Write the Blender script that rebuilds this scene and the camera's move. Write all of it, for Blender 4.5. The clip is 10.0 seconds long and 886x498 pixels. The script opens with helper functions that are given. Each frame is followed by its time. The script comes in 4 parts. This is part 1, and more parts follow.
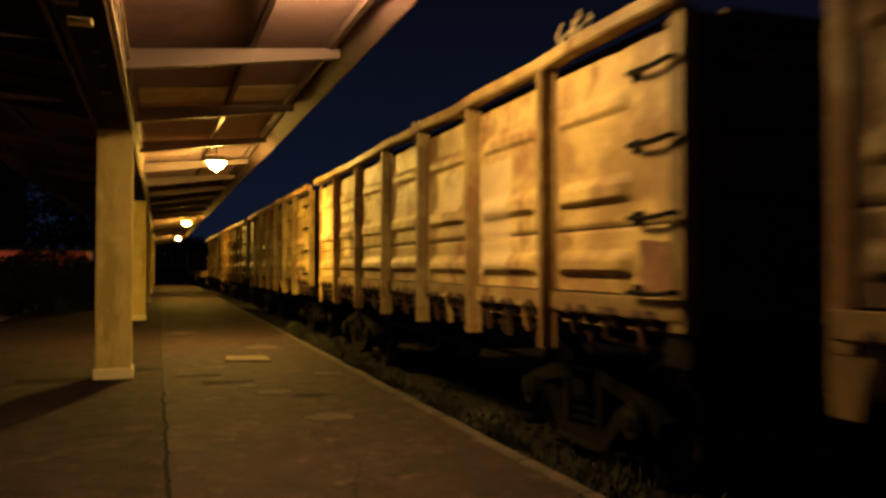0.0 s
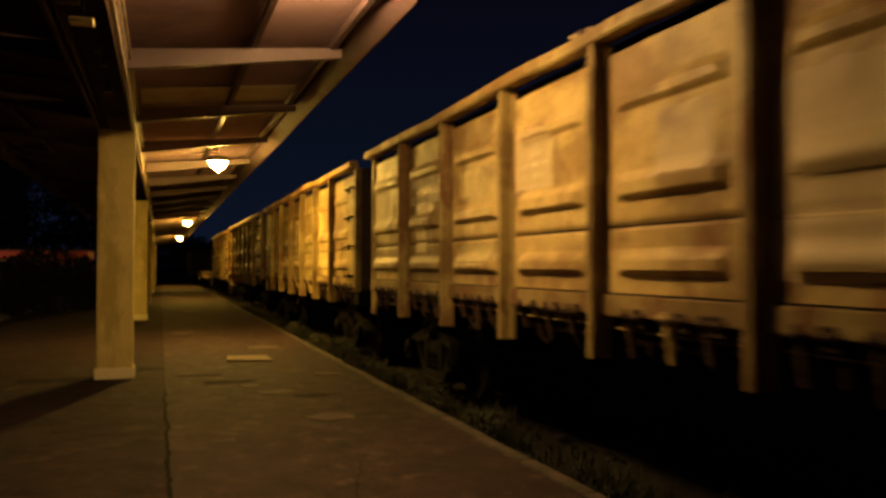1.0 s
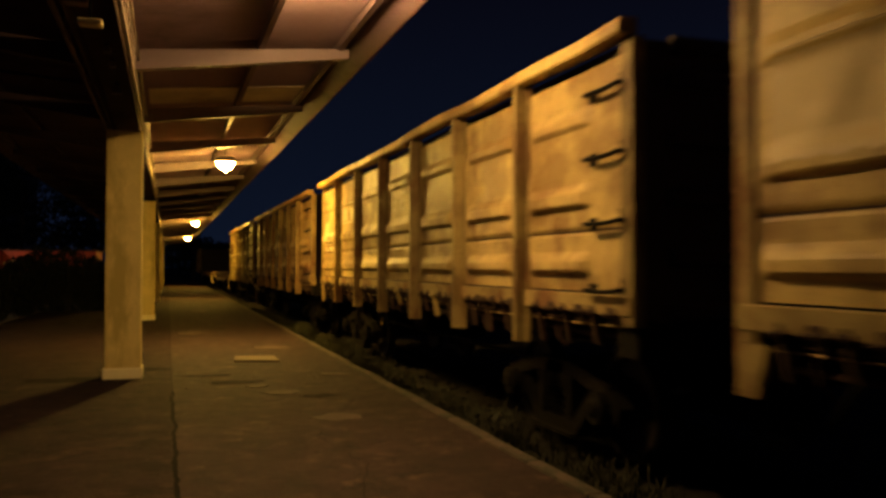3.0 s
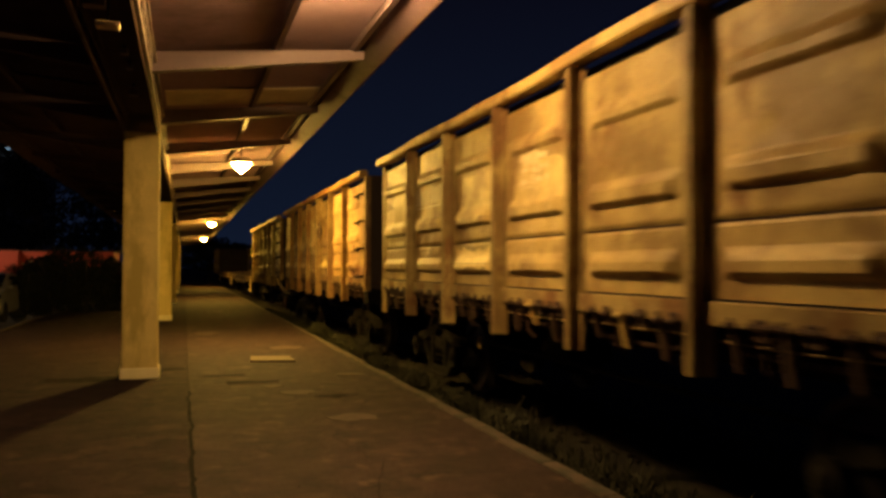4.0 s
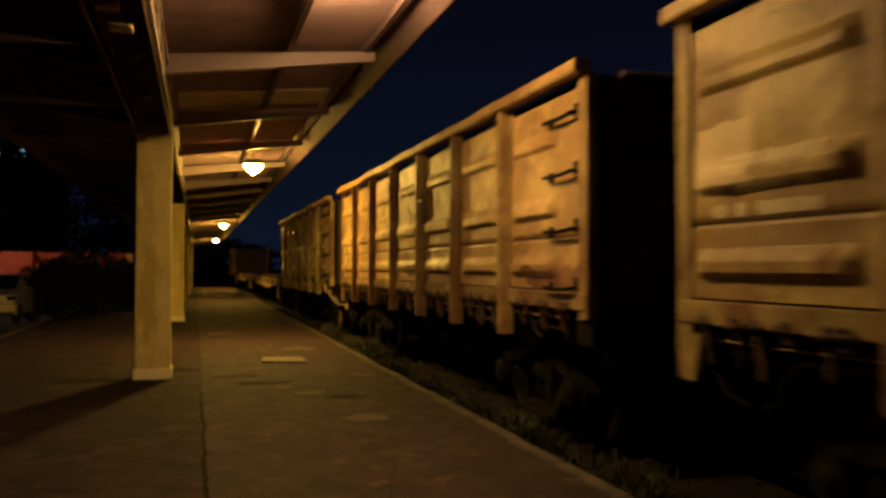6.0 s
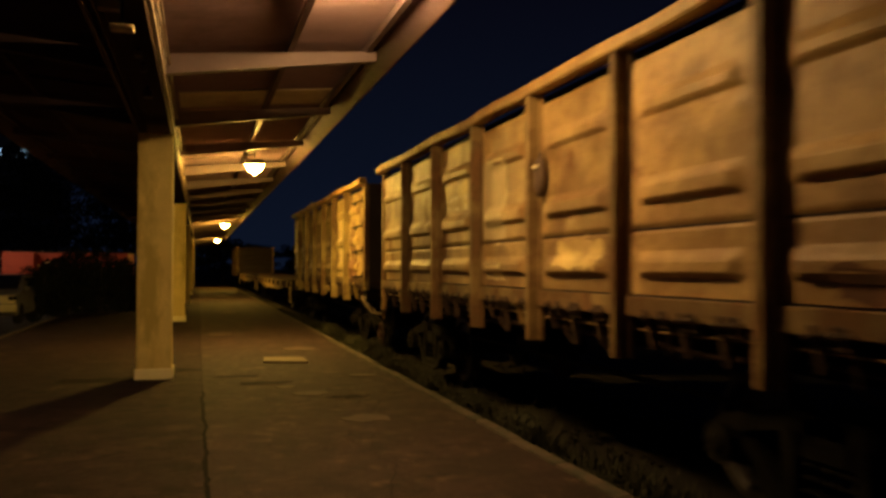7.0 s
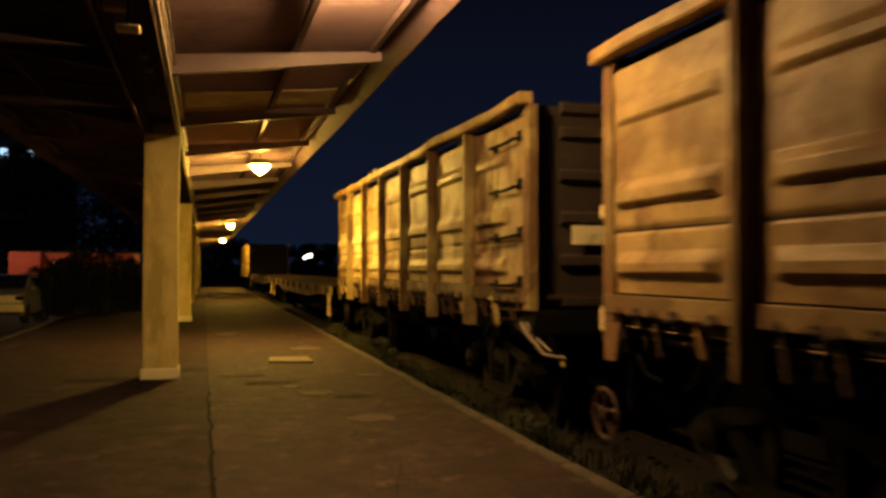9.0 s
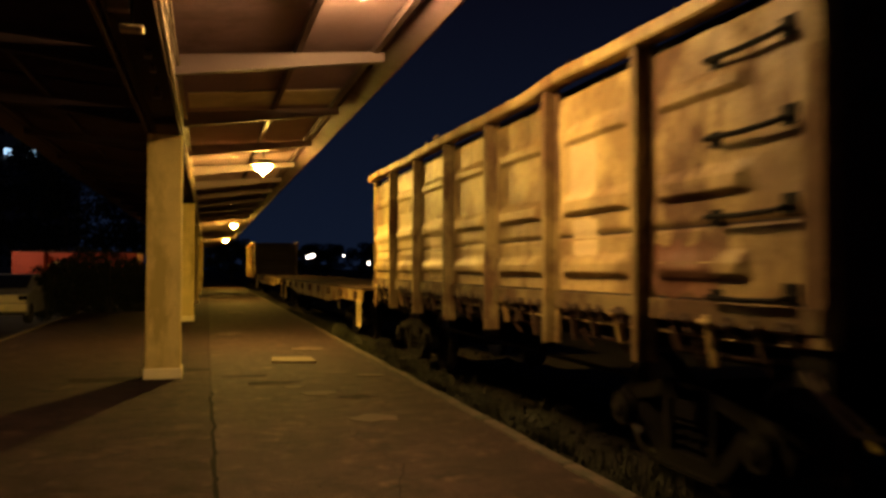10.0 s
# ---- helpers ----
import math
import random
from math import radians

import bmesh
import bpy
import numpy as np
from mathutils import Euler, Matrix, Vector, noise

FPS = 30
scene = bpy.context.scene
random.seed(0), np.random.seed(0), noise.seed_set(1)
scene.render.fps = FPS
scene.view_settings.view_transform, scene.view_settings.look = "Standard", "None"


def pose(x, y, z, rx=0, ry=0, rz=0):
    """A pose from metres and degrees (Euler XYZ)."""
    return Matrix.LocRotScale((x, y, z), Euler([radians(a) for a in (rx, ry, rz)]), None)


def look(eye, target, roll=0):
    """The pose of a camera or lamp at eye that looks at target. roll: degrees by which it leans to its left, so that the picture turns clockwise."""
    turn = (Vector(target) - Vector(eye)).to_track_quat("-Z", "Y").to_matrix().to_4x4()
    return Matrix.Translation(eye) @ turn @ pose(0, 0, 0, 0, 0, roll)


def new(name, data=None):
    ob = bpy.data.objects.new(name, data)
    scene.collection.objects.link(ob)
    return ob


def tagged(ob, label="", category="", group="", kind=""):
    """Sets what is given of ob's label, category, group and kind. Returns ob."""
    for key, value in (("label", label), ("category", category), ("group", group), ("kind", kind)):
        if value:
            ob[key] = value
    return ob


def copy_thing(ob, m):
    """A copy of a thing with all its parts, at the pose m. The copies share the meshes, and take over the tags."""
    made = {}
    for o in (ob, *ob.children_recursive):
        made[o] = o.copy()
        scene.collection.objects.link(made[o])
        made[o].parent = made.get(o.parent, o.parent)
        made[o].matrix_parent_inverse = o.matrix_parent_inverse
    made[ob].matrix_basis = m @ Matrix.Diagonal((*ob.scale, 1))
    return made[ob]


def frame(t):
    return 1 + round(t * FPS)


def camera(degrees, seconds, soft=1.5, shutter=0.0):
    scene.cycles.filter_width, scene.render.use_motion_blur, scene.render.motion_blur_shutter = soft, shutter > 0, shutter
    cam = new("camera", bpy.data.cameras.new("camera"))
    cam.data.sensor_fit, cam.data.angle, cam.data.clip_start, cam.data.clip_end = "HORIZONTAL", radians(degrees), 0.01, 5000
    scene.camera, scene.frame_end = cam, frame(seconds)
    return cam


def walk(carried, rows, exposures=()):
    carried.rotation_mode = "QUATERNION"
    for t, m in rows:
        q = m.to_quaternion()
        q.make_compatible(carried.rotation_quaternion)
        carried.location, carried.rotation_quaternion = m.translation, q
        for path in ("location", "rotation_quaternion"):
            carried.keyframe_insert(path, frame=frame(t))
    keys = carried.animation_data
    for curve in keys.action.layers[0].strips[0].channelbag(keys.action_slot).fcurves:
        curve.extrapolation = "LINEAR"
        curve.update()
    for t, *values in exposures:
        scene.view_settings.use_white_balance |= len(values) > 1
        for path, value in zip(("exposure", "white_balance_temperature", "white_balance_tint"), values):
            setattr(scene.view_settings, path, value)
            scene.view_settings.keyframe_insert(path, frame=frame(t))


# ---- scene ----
EYE_Z = 1.55
# seconds, yaw to the right of the track, pitch, roll (degrees)
SWAY = [
    (0.0, 18.991, 1.196, -0.039), (0.5, 18.937, 1.191, -0.076), (1.0, 18.902, 1.197, -0.078), (1.5, 18.851, 1.200, -0.096),
    (2.0, 18.791, 1.234, -0.091), (2.5, 18.716, 1.231, -0.120), (4.0, 17.375, 1.273, -0.133), (4.5, 16.928, 1.284, -0.156),
    (5.0, 16.761, 1.301, -0.136), (5.5, 16.655, 1.329, -0.100), (7.0, 16.507, 1.336, -0.066), (7.5, 16.442, 1.333, -0.076),
    (8.0, 16.382, 1.336, -0.065), (8.5, 16.305, 1.346, -0.049), (9.0, 16.139, 1.332, -0.062), (9.5, 16.028, 1.342, -0.099),
    (10.0, 15.951, 1.353, -0.144)]


def held(yaw, pitch, roll):
    """The pose of the camera in the hand: it stands still and only turns."""
    a, b = radians(yaw), radians(pitch)
    way = Vector((math.sin(a) * math.cos(b), math.cos(a) * math.cos(b), math.sin(b)))
    eye = Vector((0, 0, EYE_Z))
    return look(eye, eye + way * 10, -roll)


cam = camera(56.42, 10.0, soft=3.1, shutter=0.8)
walk(cam, [(t, held(*a)) for t, *a in SWAY], exposures=[
    (0.0, -0.12), (0.5, -0.25), (1.0, -0.48), (1.5, -0.52), (2.0, -0.48), (2.5, -0.52), (4.0, -0.03), (4.5, 0.0), (5.0, -0.03), (5.5, -0.34), (7.0, -0.48),
    (7.5, -0.46), (8.0, -0.46), (8.5, -0.43), (9.0, 0.0), (9.5, 0.02), (10.0, -0.08)])

# ---- night sky and station lamps ----
world = bpy.data.worlds.new("night")
scene.world = world
world.use_nodes = True
wn = world.node_tree
sky_bg = wn.nodes["Background"]
coord = wn.nodes.new("ShaderNodeTexCoord")
sep = wn.nodes.new("ShaderNodeSeparateXYZ")
ramp = wn.nodes.new("ShaderNodeValToRGB")
ramp.color_ramp.elements[0].position, ramp.color_ramp.elements[0].color = 0.0, (0.0052, 0.0092, 0.0225, 1)
ramp.color_ramp.elements[1].position, ramp.color_ramp.elements[1].color = 0.34, (0.0026, 0.0027, 0.0070, 1)
wn.links.new(coord.outputs["Generated"], sep.inputs[0])
wn.links.new(sep.outputs["Z"], ramp.inputs["Fac"])
wn.links.new(ramp.outputs["Color"], sky_bg.inputs["Color"])
sky_bg.inputs["Strength"].default_value = 1.0

PILLAR_Y = [12.58 + 12.66 * i for i in range(-2, 7)]
PILLAR_Y[2] = 12.36
BEAM_Y = [8.95 + 3.3 * i for i in range(-4, 24)]
# place of each burning lamp under the canopy, its colour and strength
LAMPS = [((1.22, 6.67, 3.94), (1.0, 0.58, 0.20), 500.0, 0.03), ((1.087, 17.2, 3.70), (1.0, 0.575, 0.10), 1500.0, -0.06),
         ((1.23, 41.3, 3.70), (1.0, 0.555, 0.065), 1150.0, -0.06), ((1.345, 63.9, 3.70), (1.0, 0.555, 0.065), 1150.0, -0.06)]


# ---- materials ----
def mat(name, base, rough=0.8, metal=0.0, vary=0.25, scale=3.0, stain=None, stain_at=0.55, stain_scale=0.8, bump=0.15, bump_scale=25.0,
        streak=False, spec=0.5, scuff=None):
    """A worn surface: base colour with broad and fine variation, stains with an edge of their own, fine relief."""
    m = bpy.data.materials.new(name)
    m.use_nodes = True
    nt = m.node_tree
    out = nt.nodes["Principled BSDF"]
    out.inputs["Roughness"].default_value, out.inputs["Metallic"].default_value = rough, metal
    out.inputs["Specular IOR Level"].default_value = spec
    tc = nt.nodes.new("ShaderNodeTexCoord")
    vec = tc.outputs["Object"]
    info = nt.nodes.new("ShaderNodeObjectInfo")
    shift = nt.nodes.new("ShaderNodeVectorMath")
    shift.operation = "MULTIPLY_ADD"
    shift.inputs[1].default_value = (1, 1, 1)
    nt.links.new(vec, shift.inputs[0])
    scaled = nt.nodes.new("ShaderNodeMath")
    scaled.operation = "MULTIPLY"
    scaled.inputs[1].default_value = 37.0
    nt.links.new(info.outputs["Random"], scaled.inputs[0])
    nt.links.new(scaled.outputs[0], shift.inputs[2])
    vec = shift.outputs[0]

    def tex(s, detail=5.0, squash=None):
        n = nt.nodes.new("ShaderNodeTexNoise")
        n.inputs["Scale"].default_value, n.inputs["Detail"].default_value, n.inputs["Roughness"].default_value = s, detail, 0.62
        if squash:
            k = nt.nodes.new("ShaderNodeVectorMath")
            k.operation = "MULTIPLY"
            k.inputs[1].default_value = squash
            nt.links.new(vec, k.inputs[0])
            nt.links.new(k.outputs[0], n.inputs["Vector"])
        else:
            nt.links.new(vec, n.inputs["Vector"])
        return n.outputs["Fac"]

    def mixed(fac, a, b):
        n = nt.nodes.new("ShaderNodeMix")
        n.data_type = "RGBA"
        nt.links.new(fac, n.inputs["Factor"])
        for socket, v in ((n.inputs["A"], a), (n.inputs["B"], b)):
            if isinstance(v, tuple):
                socket.default_value = (*v, 1)
            else:
                nt.links.new(v, socket)
        return n.outputs["Result"]

    def edge(fac, lo, hi):
        n = nt.nodes.new("ShaderNodeMapRange")
        n.inputs["From Min"].default_value, n.inputs["From Max"].default_value = lo, hi
        nt.links.new(fac, n.inputs["Value"])
        return n.outputs["Result"]

    dark = tuple(c * (1 - vary) for c in base)
    light = tuple(min(1, c * (1 + vary)) for c in base)
    col = mixed(edge(tex(scale), 0.3, 0.7), dark, light)
    grain = tex(scale * 14, 3.0)
    col = mixed(edge(grain, 0.25, 0.95), col, tuple(c * (1 - 0.8 * vary) for c in base))
    if stain:
        col = mixed(edge(tex(stain_scale, 7.0, (1, 1, 0.35) if streak else None), stain_at, stain_at + 0.12), col, stain)
    if scuff:
        col = mixed(edge(tex(stain_scale * 1.6, 9.0), 0.54, 0.66), col, scuff)
        col = mixed(edge(tex(stain_scale * 0.45, 4.0), 0.45, 0.75), col, tuple(c * 0.62 for c in base))
    nt.links.new(col, out.inputs["Base Color"])
    rr = nt.nodes.new("ShaderNodeMath")
    rr.operation = "MULTIPLY_ADD"
    rr.inputs[1].default_value, rr.inputs[2].default_value = 0.3, rough - 0.15
    nt.links.new(grain, rr.inputs[0])
    nt.links.new(rr.outputs[0], out.inputs["Roughness"])
    if bump:
        b = nt.nodes.new("ShaderNodeBump")
        b.inputs["Strength"].default_value, b.inputs["Distance"].default_value = bump, 0.02
        nt.links.new(tex(bump_scale, 6.0), b.inputs["Height"])
        nt.links.new(b.outputs["Normal"], out.inputs["Normal"])
    return m


def glow(name, colour, strength):
    m = bpy.data.materials.new(name)
    m.use_nodes = True
    p = m.node_tree.nodes["Principled BSDF"]
    p.inputs["Base Color"].default_value = (*colour, 1)
    p.inputs["Emission Color"].default_value, p.inputs["Emission Strength"].default_value = (*colour, 1), strength
    return m


M_ASPHALT = mat("worn_asphalt", (0.038, 0.0205, 0.0205), 0.8, vary=0.7, scale=3.4, spec=0.2, scuff=(0.075, 0.043, 0.037), stain=(0.014, 0.0085, 0.008), stain_at=0.53, stain_scale=2.4, bump=0.9, bump_scale=38)
M_ASPHALT_OLD = mat("older_asphalt", (0.030, 0.016, 0.0165), 0.84, vary=0.7, scale=3.0, spec=0.15, scuff=(0.055, 0.031, 0.027), stain=(0.01, 0.0063, 0.006), stain_at=0.51, stain_scale=2.0, bump=0.9, bump_scale=38)
M_KERB = mat("kerb_concrete", (0.07, 0.05, 0.038), 0.9, vary=0.45, scale=5, stain=(0.028, 0.026, 0.016), stain_at=0.47, stain_scale=3, bump=0.8)
M_BALLAST = mat("ballast", (0.014, 0.0125, 0.011), 0.95, spec=0.15, vary=0.4, scale=9, bump=1.0, bump_scale=30)
M_GROUND = mat("bare_ground", (0.03, 0.027, 0.022), 0.95, spec=0.15, vary=0.4, scale=1.5, bump=0.6)
M_PLASTER = mat("pillar_plaster", (0.76, 0.61, 0.22), 0.85, vary=0.18, scale=2.5, stain=(0.5, 0.39, 0.11), stain_at=0.5, stain_scale=2.2, bump=0.2, streak=True)
M_PLINTH = mat("plinth_whitewash", (0.92, 0.82, 0.48), 0.85, vary=0.1, scale=3, stain=(0.5, 0.46, 0.38), stain_at=0.62, bump=0.3)
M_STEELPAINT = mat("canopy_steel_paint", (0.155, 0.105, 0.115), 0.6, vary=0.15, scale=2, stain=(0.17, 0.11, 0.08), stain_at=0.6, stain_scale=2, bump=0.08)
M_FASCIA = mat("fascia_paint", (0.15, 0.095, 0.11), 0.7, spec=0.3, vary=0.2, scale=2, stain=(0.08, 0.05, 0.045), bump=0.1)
# darkened copy of the canopy steel, with the left half's shade in its colour
M_STEELSHADE = mat("unpainted_old_steel", (0.10, 0.07, 0.078), 0.75, spec=0.2, vary=0.25, scale=2, stain=(0.04, 0.028, 0.024), bump=0.15)
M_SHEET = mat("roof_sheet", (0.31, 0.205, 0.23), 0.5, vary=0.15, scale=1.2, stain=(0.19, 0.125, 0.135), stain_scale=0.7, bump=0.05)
M_SKYLIGHT = mat("skylight_plastic", (0.78, 0.68, 0.46), 0.25, vary=0.2, scale=3, stain=(0.5, 0.4, 0.26), bump=0.05)
M_GIRDER = mat("girder_paint", (0.4, 0.32, 0.24), 0.6, vary=0.2, scale=3, stain=(0.16, 0.1, 0.07), bump=0.1)
# near-black base: the dimness under the wagons is put into the colour
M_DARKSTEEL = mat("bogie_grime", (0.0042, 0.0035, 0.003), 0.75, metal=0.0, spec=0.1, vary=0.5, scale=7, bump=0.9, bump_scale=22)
M_WHEEL = mat("wheel_steel", (0.02, 0.0155, 0.013), 0.6, metal=0.3, vary=0.3, scale=7, bump=0.15)
M_RUST = mat("rusty_fittings", (0.06, 0.036, 0.024), 0.85, spec=0.25, vary=0.3, scale=6, bump=0.3)
M_RAIL = mat("rail_steel", (0.12, 0.09, 0.07), 0.4, metal=0.8, vary=0.2, scale=8, bump=0.1)
M_SLEEPER = mat("sleeper_concrete", (0.05, 0.044, 0.038), 0.9, vary=0.3, scale=4, bump=0.4)


# ---- mesh helpers ----
def part(name, bm, material, parent=None, label="", smooth=False):
    bmesh.ops.recalc_face_normals(bm, faces=bm.faces)
    me = bpy.data.meshes.new(name)
    bm.to_mesh(me)
    bm.free()
    if smooth:
        for p in me.polygons:
            p.use_smooth = True
    me.materials.append(material)
    ob = new(name, me)
    ob.parent = parent
    if label:
        ob["label"] = label
    return ob


def share(src, parent, m=None, label=""):
    """Another object on the same mesh, for alike pieces."""
    ob = new(src.name.split(".")[0], src.data)
    ob.parent = parent
    if m is not None:
        ob.matrix_basis = m
    if label:
        ob["label"] = label
    return ob


def box(bm, x0, x1, y0, y1, z0, z1, bevel=0.0):
    r = bmesh.ops.create_cube(bm, size=1, matrix=Matrix.LocRotScale(((x0 + x1) / 2, (y0 + y1) / 2, (z0 + z1) / 2), None, (x1 - x0, y1 - y0, z1 - z0)))
    if bevel:
        edges = list({e for v in r["verts"] for e in v.link_edges})
        bmesh.ops.bevel(bm, geom=edges, offset=bevel, segments=1, affect="EDGES")


def prism(bm, pts, axis, a, b):
    """A closed outline (two coordinates a point) drawn out along an axis from a to b."""
    def place(p, v):
        return (v, p[0], p[1]) if axis == "x" else (p[0], v, p[1]) if axis == "y" else (p[0], p[1], v)
    lo = [bm.verts.new(place(p, a)) for p in pts]
    hi = [bm.verts.new(place(p, b)) for p in pts]
    n = len(pts)
    for i in range(n):
        bm.faces.new((lo[i], lo[(i + 1) % n], hi[(i + 1) % n], hi[i]))
    bm.faces.new(lo)
    bm.faces.new(hi[::-1])


def tube(bm, pts, r, sides=6):
    """A round bar through points."""
    pts = [Vector(p) for p in pts]
    rings = []
    for i, p in enumerate(pts):
        d = (pts[min(i + 1, len(pts) - 1)] - pts[max(i - 1, 0)]).normalized()
        u = d.cross(Vector((0, 0, 1)) if abs(d.z) < 0.9 else Vector((1, 0, 0))).normalized()
        w = d.cross(u)
        rings.append([bm.verts.new(p + r * (math.cos(2 * math.pi * k / sides) * u + math.sin(2 * math.pi * k / sides) * w)) for k in range(sides)])
    for a, b in zip(rings, rings[1:]):
        for k in range(sides):
            bm.faces.new((a[k], a[(k + 1) % sides], b[(k + 1) % sides], b[k]))
    bm.faces.new(rings[0][::-1])
    bm.faces.new(rings[-1])


def lathe(bm, prof, m=Matrix.Identity(4), sides=24):
    """A profile (radius, height) turned about z."""
    rings = [[bm.verts.new(m @ Vector((r * math.cos(2 * math.pi * k / sides), r * math.sin(2 * math.pi * k / sides), h))) for k in range(sides)] for r, h in prof]
    for a, b in zip(rings, rings[1:]):
        for k in range(sides):
            bm.faces.new((a[k], a[(k + 1) % sides], b[(k + 1) % sides], b[k]))
    if prof[0][0] > 1e-6:
        bm.faces.new(rings[0][::-1])
    if prof[-1][0] > 1e-6:
        bm.faces.new(rings[-1])


def thing(name, label, category, group="", m=None):
    ob = new(name)
    ob.empty_display_size = 0.2
    tagged(ob, label, category, group)
    if m is not None:
        ob.matrix_basis = m
    return ob


# ---- large structure ----
KERB_X = 2.828
TRACK_X = 4.652
RAIL_Z = -0.13


def build_ground():
    bm = bmesh.new()
    box(bm, -1500, 1500, -1500, 1500, -1.2, -0.5)
    tagged(part("ground", bm, M_GROUND), "dark bare ground round the station", "ground", kind="structure")
    bm = bmesh.new()
    box(bm, 0.07, KERB_X - 0.13, -16, 110, -0.5, 0.0)
    tagged(part("pavement", bm, M_ASPHALT), "worn brown asphalt platform with patches and cracks", "platform", kind="structure")
    bm = bmesh.new()
    box(bm, -4.1, 0.07, -16, 110, -0.5, 0.002)
    tagged(part("pavement_old", bm, M_ASPHALT_OLD), "older dark asphalt platform strip under the pillars", "platform", kind="structure")


build_ground()


def build_pillars():
    first = None
    for y in PILLAR_Y:
        if first is None:
            first = thing("pillar", "pale plastered concrete pillar on a whitewashed plinth", "pillar", "platform pillars")
            bm = bmesh.new()
            rows = []
            outline = [(-0.245, -0.205), (-0.23, -0.22), (0.21, -0.22), (0.225, -0.205), (0.225, 0.205), (0.21, 0.22), (-0.23, 0.22), (-0.245, 0.205)]
            for k in range(61):
                z = 0.15 + (3.42 - 0.15) * k / 60
                row = []
                for i, (x, yy) in enumerate(outline):
                    chip = 0.012 * max(0.0, noise.noise(Vector((x * 3, yy * 3, z * 5))) - 0.15) + 0.003 * noise.noise(Vector((i, 4, z * 2.3)))
                    row.append(bm.verts.new((x * (1 - 3 * chip), yy * (1 - 3 * chip), z)))
                rows.append(row)
            for p, q in zip(rows, rows[1:]):
                for i in range(8):
                    bm.faces.new((p[i], p[(i + 1) % 8], q[(i + 1) % 8], q[i]))
            bm.faces.new(rows[0])
            bm.faces.new(rows[-1])
            part("shaft", bm, M_PLASTER, first)
            bm = bmesh.new()
            box(bm, -0.265, 0.245, -0.245, 0.245, 0, 0.155, 0.012)
            part("plinth", bm, M_PLINTH, first, "whitewashed square plinth")
            first.matrix_basis = pose(-0.57, y, 0)
        else:
            copy_thing(first, pose(-0.57, y, 0))


build_pillars()


def build_canopy():
    can = thing("canopy", "brown painted steel platform canopy with tapered cantilever beams", "canopy")
    y0, y1 = BEAM_Y[0] - 0.6, BEAM_Y[-1] + 0.6
    # the left half takes the shaded copy for all its parts
    for side, steel, sheet, fascia, girder in ((1, M_STEELPAINT, M_SHEET, M_FASCIA, M_GIRDER), (-1, M_STEELSHADE, M_STEELSHADE, M_STEELSHADE, M_STEELSHADE)):
        def X(x):
            return -0.58 + side * (x + 0.58)
        for y in BEAM_Y:
            bm = bmesh.new()
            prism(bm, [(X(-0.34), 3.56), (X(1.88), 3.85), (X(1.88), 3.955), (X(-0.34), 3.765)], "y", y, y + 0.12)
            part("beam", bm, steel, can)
        bm = bmesh.new()
        n = int((y1 - y0) / 0.09)
        for i in range(n):
            a = y0 + i * 0.09
            prism(bm, [(a, 0), (a + 0.03, 0.018), (a + 0.06, 0.018), (a + 0.09, 0), (a + 0.09, 0.03), (a, 0.03)], "x", 0, 1)
        for v in bm.verts:
            f = v.co.x
            v.co.x = X(-0.36 + f * 2.28)
            v.co.z += 3.85 + f * 0.20
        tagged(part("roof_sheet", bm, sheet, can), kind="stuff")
        for a, b in ((-0.26, 0.89), (0.97, 1.76)):
            bm = bmesh.new()
            for i in range(13):
                q = 11.25 + i * 0.08
                prism(bm, [(q, 0), (q + 0.03, 0.014), (q + 0.05, 0.014), (q + 0.08, 0), (q + 0.08, 0.004), (q + 0.05, 0.018), (q + 0.03, 0.018), (q, 0.004)], "x", a, b)
            for v in bm.verts:
                v.co.z += 3.822 + (v.co.x + 0.36) / 2.28 * 0.2
                v.co.x = X(v.co.x)
            tagged(part("skylight_sheet", bm, M_SKYLIGHT if side > 0 else M_STEELSHADE, can, "pale translucent corrugated skylight sheet"), kind="stuff")
        for px, z in ((0.93, 3.873), (1.78, 3.93)):
            bm = bmesh.new()
            box(bm, X(px) - 0.03, X(px) + 0.03, y0, y1, z, z + 0.085)
            part("purlin", bm, steel, can)
        bm = bmesh.new()
        prism(bm, [(X(1.885), 3.965), (X(2.10), 3.86), (X(2.13), 3.865), (X(2.13), 4.15), (X(1.885), 4.15)], "y", y0, y1)
        part("edge_beam", bm, fascia, can)
        bm = bmesh.new()
        xs = sorted((X(-0.36), X(-0.33)))
        box(bm, *xs, y0, y1, 3.42, 3.475)
        box(bm, *xs, y0, y1, 3.66, 3.80)
        k = y0
        while k < 45:
            box(bm, *xs, k, k + 0.1, 3.475, 3.66)
            k += 0.4
        part("girder_face", bm, girder, can)
    for x in (-0.40, -0.76):
        bm = bmesh.new()
        box(bm, x - 0.006, x + 0.006, y0, y1, 3.475, 3.80)
        part("girder_web", bm, M_RUST, can)
    bm = bmesh.new()
    box(bm, -0.752, -0.408, y0, y1, 3.64, 3.66)
    part("girder_plate", bm, M_RUST, can)
    return can


build_canopy()


def rail_track(name, x):
    tr = thing(name, "steel rails on concrete sleepers in dark ballast", "railway track")
    for dx in (-0.79, 0.79):
        bm = bmesh.new()
        prism(bm, [(-0.07, -0.17), (0.07, -0.17), (0.07, -0.155), (0.01, -0.13), (0.01, -0.045), (0.036, -0.03), (0.036, 0.0), (-0.036, 0.0), (-0.036, -0.03), (-0.01, -0.045), (-0.01, -0.13), (-0.07, -0.155)], "y", -60, 300)
        part("rail", bm, M_RAIL, tr)
    tr.matrix_basis = pose(x, 0, RAIL_Z)
    return tr


rail_track("railway_track", TRACK_X)


